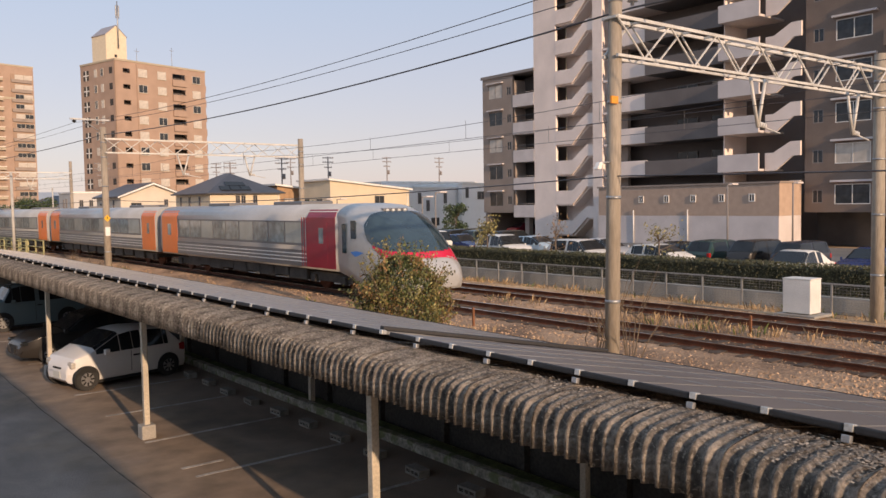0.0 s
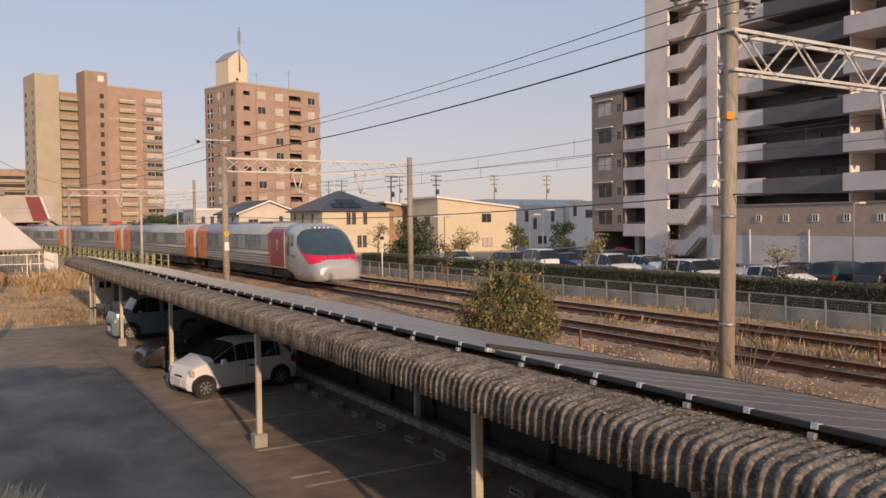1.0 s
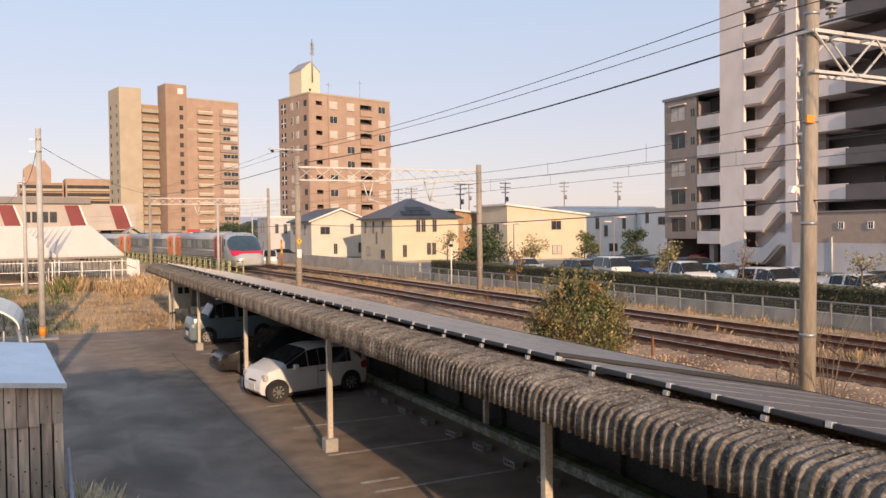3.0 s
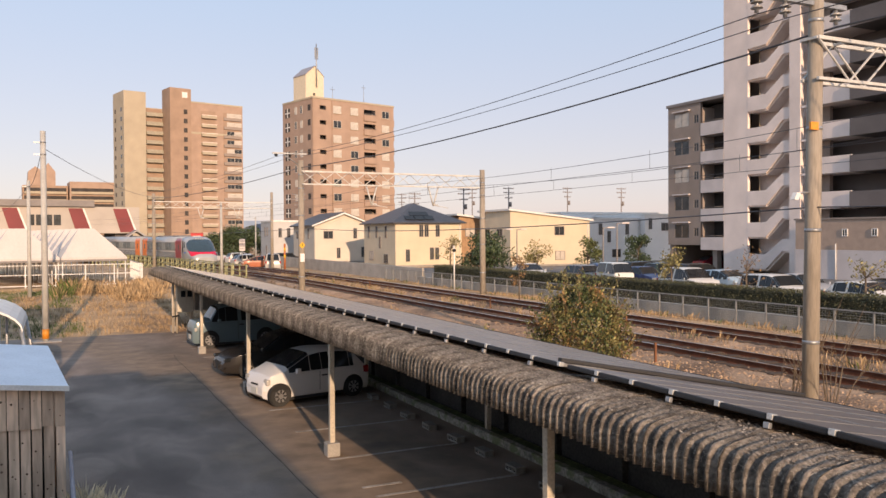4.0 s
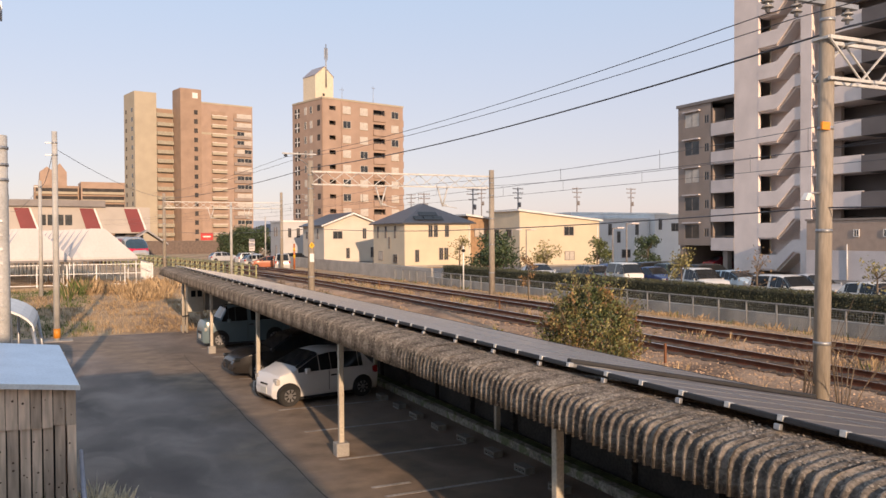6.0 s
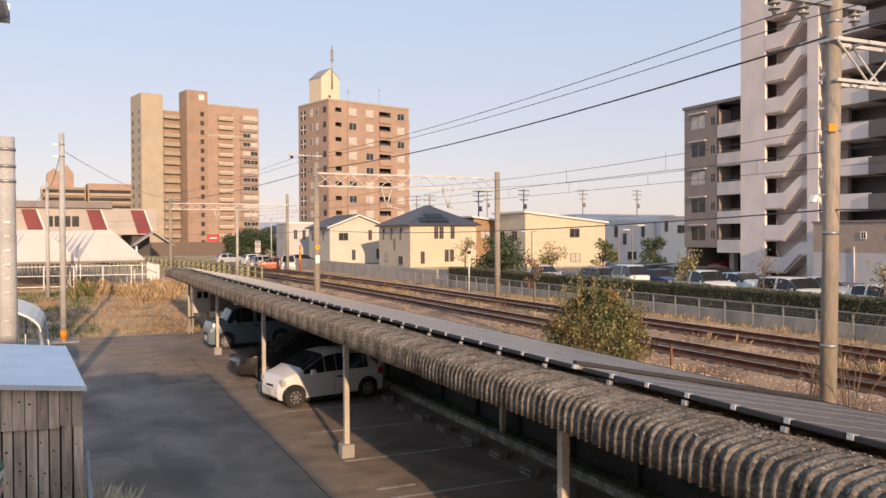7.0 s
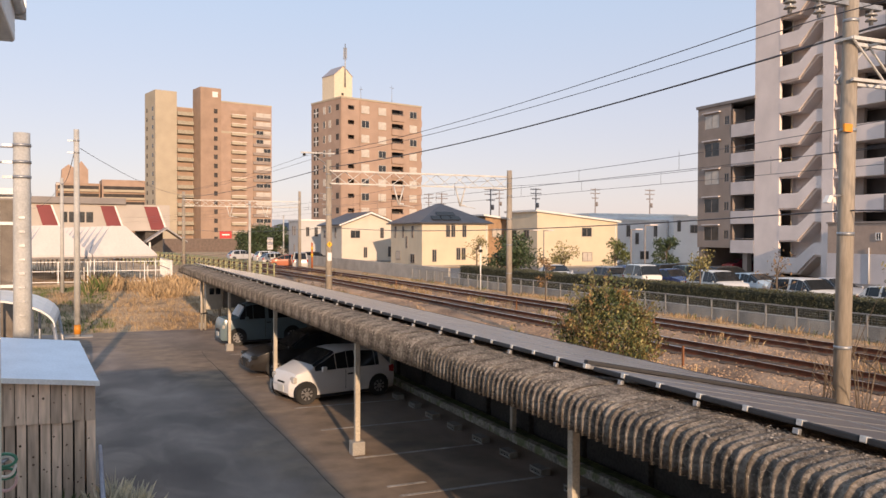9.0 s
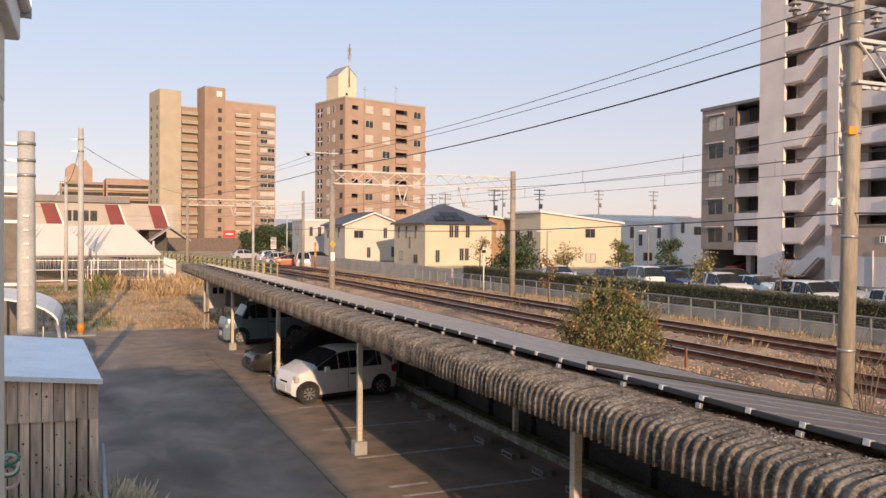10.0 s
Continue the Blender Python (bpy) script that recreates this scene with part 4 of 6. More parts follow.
# gallery with pale parapets u 18..22.7
part("column", box(S1 + .01, S1 + 2.0, 1.2, 1.6, G0, ST), TAUPE, tw)
for s in range(15):
    z = G0 + .05 + PK * s
    part("gallery_parapet", box(S1 + 2.0, 22.7, -.3, -.12, z - .2, z + 1.25), PALE, tw)
    part("gallery_floor", box(S1 + .1, 22.7, -.1, 3.0, z - .2, z), PALE, tw)
    part("dark_balcony", box(22.71, 30.5, -.55, -.4, z - .25, z + 1.15), DARKPANEL, tw)
    part("dark_balcony_floor", box(22.71, 30.5, -.39, 3.0, z - .25, z - .05), DARKPANEL, tw)
    for u in (24.0, 27.6):
        lw.put(tw, pose(u + .8, 2.9, z + .5))
    part("pale_balcony", box(30.6, 34.2, -1.3, -1.12, z - .2, z + 1.2), PALEGREY, tw)
    part("pale_balcony_floor", box(30.6, 34.2, -1.1, 2.5, z - .2, z - .02), PALEGREY, tw)
    part("pale_balcony_side", box(30.6, 30.75, -1.1, -.3, z, z + 1.2), PALEGREY, tw)
    part("end_parapet", prism([(34.3, z - .2), (35.2, z - .2), (36.6, z + .9), (37.2, z + .9), (37.2, z + 2.0), (36.4, z + 2.0), (35.0, z + 1.2), (34.3, z + 1.2)], "y", -.5, -.3), PALE, tw)
part("gallery_back", box(S1 + .1, 37.3, 3.0, 3.2, G0, ST), DARKPANEL, tw)
part("gallery_return", box(30.5, 30.6, -.3, 3.0, G0, ST), PALE, tw)
eh = []
for s in range(15):
    z = G0 + 2.4 + PK * s
    eh += [(39.6, 42.2, z + .8, z + 2.3), (37.9, 38.7, z + .9, z + 1.9), (46, 48.6, z + .8, z + 2.3)]
part("end_wall", holed_wall(37.3, 52, G0 + 2.6, ST, eh), BROWNTILE, tw)
# dark sheet behind the windows stands for unlit rooms
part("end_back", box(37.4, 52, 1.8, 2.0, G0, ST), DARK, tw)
lw2 = Windows(2.6, 1.5, WHITE, [WINDOW, WINDOW, CURTAIN])
sw2 = Windows(.8, 1.0, DARKGREY, [WINDOW])
for s in range(15):
    z = G0 + 2.4 + PK * s
    lw2.put(tw, pose(40.9, .06, z + .8))
    lw2.put(tw, pose(47.3, .06, z + .8))
    sw2.put(tw, pose(38.3, .06, z + .9))
    part("window_hood", box(39.4, 42.6, -.35, -.01, z + 2.45, z + 2.6), PALEGREY, tw)
    part("end_balcony", box(43.2, 45.6, -.6, -.02, z - .2, z + 1.1), BROWNTILE, tw)
part("tower_roof", box(S0, 52, -.4, 13, ST + .01, ST + .4), DARKGREY, tw)
part("tower_core", box(S0 + .4, 52, 3.3, 12.5, G0, ST), TAUPE, tw)
# annex in front of the tower
ax = tagged(empty("annex", pose(57.0, 49.0, 0, 0, 0, -90)), "low brown and white annex with small square windows", "annex")
part("upper_wall", box(0, 17.4, 0, 3.2, YARD_Z + 2.4, 5.35), mat("annex_brown", (.46, .34, .265), .8, vary=.1), ax)
part("lower_wall", box(0, 17.4, -.04, 3.2, YARD_Z - .05, YARD_Z + 2.39), PALEGREY, ax)
part("coping", box(-.1, 17.5, -.1, 3.2, 5.36, 5.5), TAUPE, ax)
aw = Windows(.5, .6, WHITE, [WINDOW])
for i in range(6):
    aw.put(ax, pose(2.2 + 2.6 * i, -.03, 4.0))
for u in (4.0, 9.5):
    part("downpipe", tube((u, -.1, YARD_Z), (u, -.1, YARD_Z + 2.9), .05), WHITE, ax)

# -- houses
HOUSEW = mat("warm_white_siding", (.60, .54, .455), .8, vary=.08, scale=.5, fine=20)
HOUSEY = mat("cream_siding", (.62, .53, .395), .8, vary=.08, scale=.5, fine=20)
HOUSEG = mat("grey_white_siding", (.50, .495, .48), .8, vary=.08, scale=.5, fine=20)
hw1 = Windows(.55, 1.5, DARKGREY, [WINDOW])
hw2 = Windows(1.4, 1.1, DARKGREY, [WINDOW, CURTAIN])


def house(x0, x1, y0, y1, top, wall, roof, label, wins_w=(), wins_s=(), over=.5, rise=1.9):
    """A two-storey house: faces to the line (west) and to the sun (south)."""
    ob = tagged(empty("house", pose(x0, y0, YARD_Z - .2)), label, "house", "houses behind the railway")
    w, d, h = x1 - x0, y1 - y0, top - YARD_Z + .2
    part("wall_body", box(0, w, 0, d, 0, h), wall, ob)
    part("plinth", box(-.02, w + .02, -.02, d + .02, 0, .4), CONCRETE, ob)
    if roof == "hip":
        b = bmesh.new()
        o = over
        base = [(-o, -o), (w + o, -o), (w + o, d + o), (-o, d + o)]
        k = min(w, d) / 2
        lo = [b.verts.new((x, y, h - .12)) for x, y in base]
        mi = [b.verts.new((x, y, h + .02)) for x, y in base]
        r = [b.verts.new(p) for p in (((w / 2, k, h + rise), (w / 2, d - k, h + rise)) if d > w else ((k, d / 2, h + rise), (w - k, d / 2, h + rise)))]
        b.faces.new(lo[::-1])
        for i in range(4):
            b.faces.new((lo[i], lo[(i + 1) % 4], mi[(i + 1) % 4], mi[i]))
        if d > w:
            fs = ((0, 1, r[0]), (1, 2, r[1], r[0]), (2, 3, r[1]), (3, 0, r[0], r[1]))
        else:
            fs = ((3, 0, r[0]), (0, 1, r[1], r[0]), (1, 2, r[1]), (2, 3, r[0], r[1]))
        for f in fs:
            b.faces.new([mi[v] if isinstance(v, int) else v for v in f])
        rf = part("roof", b, ROOFDARK, ob, "dark tiled hip roof")
    elif roof == "mono":
        rf = part("roof", prism([(-over, h + rise), (-over, h + rise + .22), (w + over, h + .2), (w + over, h - .02)], "y", -over, d + over), WHITE, ob, "white-edged low roof")
        part("gable_wall", prism([(0, h), (w, h), (0, h + rise)], "y", .003, d), wall, ob)
    elif roof == "gable":
        rf = part("roof", prism([(-over, h - .25), (w / 2, h + rise), (w + over, h - .25), (w + over, h - .05), (w / 2, h + rise + .22), (-over, h - .05)], "y", -over, d + over), ROOFDARK, ob)
        part("gable_wall", prism([(0, h), (w, h), (w / 2, h + rise - .05)], "y", .003, d), wall, ob)
        part("barge_board", prism([(-over, h - .1), (w / 2, h + rise + .15), (w + over, h - .1), (w + over, h - .3), (w / 2, h + rise - .1), (-over, h - .3)], "y", -over - .06, -over - .005), WHITE, ob)
    else:
        part("parapet", box(-.1, w + .1, -.1, d + .1, h + .002, h + .25), WHITE, ob)
    for kind, v, z in wins_w:
        kind.put(ob, pose(-.02, v, z, 0, 0, -90))
    for kind, u, z in wins_s:
        kind.put(ob, pose(u, -.02, z))
    part("downpipe", tube((w * .97, -.06, .2), (w * .97, -.06, h - .2), .045), WHITE, ob)
    return ob


ha = house(36.9, 45.8, 89.7, 100.5, 5.85, HOUSEY, "hip", "cream two-storey house with a dark hip roof and solar panels",
           [(hw1, 9.0, 3.7), (hw1, 6.2, 3.7), (hw1, 3.0, 3.7), (hw1, 5.0, 2.4), (hw2, 8.0, .9), (hw2, 3.0, .6)], [(hw1, 3.4, 3.8), (hw1, 4.1, 3.8), (hw1, 5.6, 3.8), (hw1, 1.6, .8), (hw1, 4.8, 1.0), (hw1, 5.5, 1.0)], rise=2.5)
tilt = math.degrees(math.atan2(2.5, 3.55 + .5))
for u, v in ((2.0, .6), (3.3, .6), (4.6, .6), (3.0, 1.6), (4.2, 1.6)):
    part("roof_solar_panel", box(-.6, .6, 0, .9, .02, .07), GLASS, ha, "", at=pose(u, -.5 + v * math.cos(radians(tilt)), 5.56 + v * math.sin(radians(tilt)), tilt))
house(48.6, 60, 82.5, 89.8, 5.95, HOUSEY, "mono", "cream two-storey house with a low white-edged roof", [(hw2, 5.6, 3.6), (hw2, 2.5, 3.6), (hw1, 4.5, 1.2)], [(hw2, 6.9, 3.9), (hw2, 7.0, .9)], rise=1.2, over=.35)
house(46.6, 50, 92, 98, 6.3, mat("tan_siding", (.38, .24, .14), .8), "mono", "tan two-storey house behind cream ones", [], [(hw2, 1.6, 3.8)], rise=.5)
HOUSEB = mat("bright_white_siding", (.82, .81, .80), .75, vary=.06, scale=.5, fine=20)
house(71.6, 80, 86, 97, 6.75, HOUSEB, "flat", "plain white two-storey flat-roofed house", [], [(hw2, 3.5, 4.4), (hw1, .9, 4.6), (hw2, 5.5, 1.0)])
house(63, 71.5, 87, 97, 6.2, HOUSEB, "flat", "low white wing of a flat-roofed house", [(hw1, 6, 3.6)], [(hw1, 2.0, 3.9), (hw1, 3.4, 2.9), (hw1, 6.4, 3.9), (hw2, 4.6, .9)])
house(66, 84, 97.5, 106, 7.3, HOUSEB, "flat", "plain grey-white two-storey flat-roofed house")
house(33.0, 41.5, 110, 121, 5.9, HOUSEW, "gable", "pale house with dark gable roof and white edges", [(hw2, 8.5, 3.6), (hw2, 6.0, 3.6), (hw1, 3, 3.6), (hw2, 7, .8)], [(hw2, 2, 3.6), (hw1, 6.0, 3.6), (hw1, 3.5, .8), (hw1, 7.2, .9)], rise=1.6)
house(31.5, 36, 128, 136, 6.6, HOUSEG, "flat", "narrow pale flat-roofed house", [(hw1, 5, 4), (hw1, 3.5, 4), (hw1, 4, 1)], [(hw1, 1.2, 3.8), (hw1, 2.6, 3.8)])
house(88, 108, 120, 130, 6.0, HOUSEG, "gable", "grey two-storey house in the distance", [], [], rise=2)
house(100, 118, 108, 118, 6.2, HOUSEG, "hip", "grey two-storey house in the distance", [], [], rise=2)
house(47, 60, 228, 240, 5.6, HOUSEG, "hip", "grey two-storey house in the distance", [], [(hw2, 3, 3), (hw2, 8, 3)], rise=2.3)

# -- station hall with red stripes
STWHITE = mat("station_white", (.44, .395, .35), .75, vary=.1, scale=.3)
STRED = mat("station_red", (.20, .032, .036), .6, vary=.12, scale=.4)
st = tagged(empty("station_building", pose(-18.5, 150, 0, 0, 0, 6)), "long white station building with dark red slanted panels", "station building")
part("hall", box(0, 32.5, 0, 12, 5.0, 9.6), STWHITE, st)
for u0, u1 in ((0, 14.5), (28.5, 31.5)):                # the hall bridges the tracks
    # ground storey's dark colour stands for the shade below the hall
    part("ground_floor", box(u0, u1, 1.0, 12, .4, 4.99), mat("station_shade", (.10, .09, .085), .9), st)
part("roof_slab", box(-.5, 25, -.6, 12, 9.61, 10.7), DARKGREY, st)
for u in (10.9, 20.9, 28.1):
    part("red_panel", prism([(u, 9.3), (u + 2.2, 9.3), (u + 3.6, 5.2), (u + 1.2, 5.2)], "y", -.12, -.01), STRED, st)
    part("panel_edge", prism([(u + 2.22, 9.3), (u + 2.5, 9.3), (u + 3.95, 5.2), (u + 3.63, 5.2)], "y", -.2, -.01), WHITE, st)
for i in range(4):
    part("hall_window", box(14.6 + 1.35 * i, 15.7 + 1.35 * i, -.06, .02, 6.4, 8.2), WINDOW, st)
part("porch_roof", prism([(28.0, 3.2), (31.5, 5.6), (35.0, 3.2), (35.0, 2.9), (31.5, 5.3), (28.0, 2.9)], "y", -3, 0), mat("grey_sheet_roof", (.34, .33, .33), .6), st)
for u in (28.6, 34.4):
    part("porch_post", box(u - .15, u + .15, -2.8, -2.5, .4, 3.0), WHITE, st)

# -- row of white marquee roofs on steel posts
CANVAS = mat("white_canvas", (.58, .54, .51), .7, vary=.06, scale=.6, fine=8, bump=.05)
for row in range(2):
    for i in range(12):
        base_at = Vector((2.4, 70.3)) + Vector((-.19, .98)) * 2.35 * i + Vector((-.98, -.19)) * 4.9 * row
        tn = tagged(empty("marquee", pose(base_at.x + .45, base_at.y - 2.3, 0, 0, 0, 11)), "white pointed canvas shelter roof on steel posts", "marquee", "white shelter roofs")
        b = bmesh.new()
        base = [b.verts.new(p) for p in ((-2.4, 0, 2.75), (2.4, 0, 2.75), (2.4, 2.34, 2.75), (-2.4, 2.34, 2.75))]
        low = [b.verts.new((v.co.x, v.co.y, 2.55)) for v in base]
        rid = [b.verts.new((-.9, 1.17, 5.0)), b.verts.new((.25, 1.17, 5.0))]
        for q in ((base[0], base[1], rid[1], rid[0]), (base[1], base[2], rid[1]), (base[2], base[3], rid[0], rid[1]), (base[3], base[0], rid[0])):
            b.faces.new(q)
        for k in range(4):
            b.faces.new((low[k], low[(k + 1) % 4], base[(k + 1) % 4], base[k]))
        b.faces.new(low[::-1])
        part("canvas_roof", b, CANVAS, tn)
        for x in (-2.3, 2.3):
            part("post", tube((x, .1, .4), (x, .1, 2.6), .05), WHITE, tn)
        part("eave_beam", box(-2.42, 2.42, -.06, -.005, 2.45, 2.6), DARKGREY, tn)


# ---- vehicles ----
LAMP = mat("lamp_lens", (.50, .48, .44), .12)
TAIL = paint("tail_lens", (.35, .02, .02), .2)
RIM = mat("wheel_rim", (.42, .42, .43), .35, .7)
PLATE = paint("blank_plate", (.50, .50, .46), .5)
SHAPES = {  # fractions of the length from the front: height of the hood or roof line, and whether the side there is glazed
    "hatch": ((0, .36), (.012, .46), (.05, .585), (.17, .70), (.20, .735), (.41, .965), (.52, 1.0), (.60, 1.0), (.63, .995), (.80, .965), (.84, .95), (.965, .62), (1, .55)),
    "sedan": ((0, .36), (.02, .46), (.12, .58), (.285, .65), (.30, .66), (.45, .96), (.52, 1.0), (.58, 1.0), (.61, .995), (.70, .96), (.73, .93), (.87, .68), (1, .60)),
    "van": ((0, .34), (.02, .48), (.05, .60), (.07, .64), (.08, .66), (.20, .96), (.27, 1.0), (.48, 1.0), (.51, 1.0), (.88, .99), (.91, .98), (.985, .62), (1, .50)),
    "boxy": ((0, .42), (.015, .56), (.04, .645), (.19, .68), (.20, .69), (.28, .96), (.36, 1.0), (.50, 1.0), (.53, 1.0), (.90, .99), (.94, .98), (.985, .62), (1, .50)),
    "suv": ((0, .40), (.02, .52), (.10, .62), (.225, .66), (.24, .67), (.37, .96), (.46, 1.0), (.56, 1.0), (.59, 1.0), (.84, .98), (.88, .96), (.97, .62), (1, .52)),
}


def car(kind, length, width, height, color, m, label, group=""):
    """A car; local x points to its nose, z = 0 is the road."""
    ob = tagged(empty("car", m), label, "car", group)
    body = paint("car_paint_" + "_".join(str(int(v * 100)) for v in color), color, .25, 0, .05)
    shape = SHAPES[kind]
    hw, belt, z0 = width / 2, .62 * height, .17
    cols = []
    for f, h in shape:
        x, top = length * (.5 - f), h * height
        nar = 1 - (.36 if kind == "hatch" else .30) * (max(0, .12 - f) / .12) ** 1.9 - .05 * max(0, f - .9) / .1
        w, glazed = hw * nar, max(0, top - belt)
        b = min(belt, top - .03)
        roof_w = w * (1 - .20 * glazed / (height - belt)) - .03
        lo = z0 + (.10 if f == 0 else .03 if f < .05 else 0)
        half = [(w * .90, lo), (w * .985, lo + .12), (w, b * .72), (w * .985, b), (roof_w + .02, top - .05 if glazed > .05 else top - .015), (roof_w * .86, top), (0, top + .012)]
        cols.append([(x, y, z) for y, z in half] + [(x, -y, z) for y, z in half[-2::-1]])
    shell = bmesh.new()
    glass = {}

    def quad(b, q):
        f = b.faces.new([b.verts.new(p) for p in q])
        return f
    n = len(cols[0])
    for i in range(len(cols) - 1):
        for j in range(n - 1):
            q = [cols[i][j], cols[i][j + 1], cols[i + 1][j + 1], cols[i + 1][j]]
            key = None
            if j in (3, 8) and i in (5, 6, 8, 4) or (j in (3, 8) and i == 9 and kind in ("van", "hatch", "suv", "boxy")):
                key = ("side_window", j, "a" if i < 7 else "b")
            elif i == 4 and j in (4, 5, 6, 7):
                key = ("windscreen", 0, "")
            elif i == (10 if kind != "sedan" else 10) and j in (5, 6):
                key = ("rear_window", 0, "")
            if key:
                mid = sum((Vector(p) for p in q), Vector()) / 4
                out = (Vector(q[2]) - Vector(q[0])).cross(Vector(q[3]) - Vector(q[1])).normalized()
                out = out if out.dot(mid - Vector((0, 0, height * .55))) > 0 else -out
                glass.setdefault(key, bmesh.new())
                quad(glass[key], [mid + (Vector(p) - mid) * (1.0 if key[0] == "windscreen" else .95) + out * .012 for p in q])
            quad(shell, q)
    for c in (cols[0], cols[-1]):
        shell.faces.new([shell.verts.new(p) for p in c])
    shell.faces.new([shell.verts.new(p) for c in cols for p in (c[0],)] + [shell.verts.new(c[-1]) for c in cols[::-1]])
    bmesh.ops.remove_doubles(shell, verts=shell.verts[:], dist=.0015)
    bmesh.ops.recalc_face_normals(shell, faces=shell.faces[:])
    sh = part("body", shell, body, ob, smooth=True)
    md = sh.modifiers.new("soft", "BEVEL")
    md.width, md.segments, md.angle_limit = (.06 if kind == "hatch" else .03), 3, radians(28)
    for key, b in glass.items():
        bmesh.ops.recalc_face_normals(b, faces=b.faces[:])
        part(key[0], b, GLASS, ob)
    r = .265 if height < 1.6 else .32
    for f in ((.125, .835) if kind == "hatch" else (.18, .82)):
        for s in (-1, 1):
            x, y = length * (.5 - f), s * (hw - .09)
            w = part("wheel", tube((x, y - .09, r), (x, y + .09, r), r, n=24), RUBBER, ob)
            part("arch", tube((x, s * (hw - .14), r + .03), (x, s * (hw + .004), r + .02), r + .035, n=24), RUBBER, ob)
            part("tyre", tube((x, s * (hw - .1), r), (x, s * (hw + .012), r), r, n=24), mat("tyre_side", (.03, .03, .03), .7), w)
            rm = part("rim", tube((x, s * (hw - .05), r), (x, s * (hw + .02), r), r * .66, r * .6, 20), RIM, w)
            for k in range(8):
                a = k * math.pi / 4
                part("rim_slot", box(-.02, .02, -.004, .004, -.045, .045), RUBBER, w, at=pose(x + math.cos(a) * r * .42, s * (hw + .021), r + math.sin(a) * r * .42, 0, 90 - math.degrees(a), 0))
    for s in (-1, 1):
        # near-black cars get dark lamps, toned for the sedan's carport shade
        part("headlight", box(length / 2 - .30, length / 2 - .05, s * hw * .74 - .12, s * hw * .74 + .09, .41 * height, (.53 if kind == "hatch" else .50) * height, .035), LAMP if max(color) > .05 else GLASS, ob)
        part("tail_light", box(-length / 2 - .004, -length / 2 + .18, s * hw * .86 - .1, s * hw * .86 + .08, .45 * height, .6 * height, .03), TAIL, ob)
        part("mirror", box(length * .20, length * .20 + .14, s * (hw + .02) - .02 + s * .04, s * (hw + .02) + .02 + s * .10, belt - .02, belt + .12, .03), body, ob)
        part("door_handle", box(-.22, -.05, min(s * hw, s * (hw + .025)), max(s * hw, s * (hw + .025)), belt - .16, belt - .12, .008), RUBBER, ob)
        part("door_seam", box(-.005, .005, min(s * (hw - .02), s * (hw + .002)), max(s * (hw - .02), s * (hw + .002)), .3, belt - .03), RUBBER, ob)
    wide, low, high = (.2, .385, .42) if kind == "hatch" else (.35, .33, .40)
    part("grille", box(length / 2 - .06, length / 2 + .006, -wide, wide, low * height, high * height, .015), RUBBER, ob)
    # number plate blackened on the same cars to put shade into it
    part("number_plate", box(length / 2 - .02, length / 2 + .015, -.165, .165, .22 * height, .22 * height + .165), PLATE if max(color) > .05 else RUBBER, ob)
    part("sill", box(-length * .28, length * .28, -hw * .95, hw * .95, .13, .2), RUBBER, ob)
    return ob


WCOL, SILV, BLK, NAVY, TEAL = (.72, .70, .66), (.42, .43, .45), (.02, .02, .022), (.03, .05, .14), (.15, .21, .23)
car("hatch", 3.02, 1.45, 1.31, (.70, .69, .68), pose(6.05, 21.02, .0, 0, 0, 192.5), "small white three-door hatchback parked under the carport", "cars under the carport")
car("sedan", 4.1, 1.65, 1.3, (.028, .025, .023), pose(6.5, 25.3, .0, 0, 0, 184), "dark dusty low car parked in the shade", "cars under the carport")
car("boxy", 3.4, 1.47, 1.62, TEAL, pose(6.4, 32.6, .0, 0, 0, 184), "dark teal boxy small car under the carport", "cars under the carport")
random.seed(21)
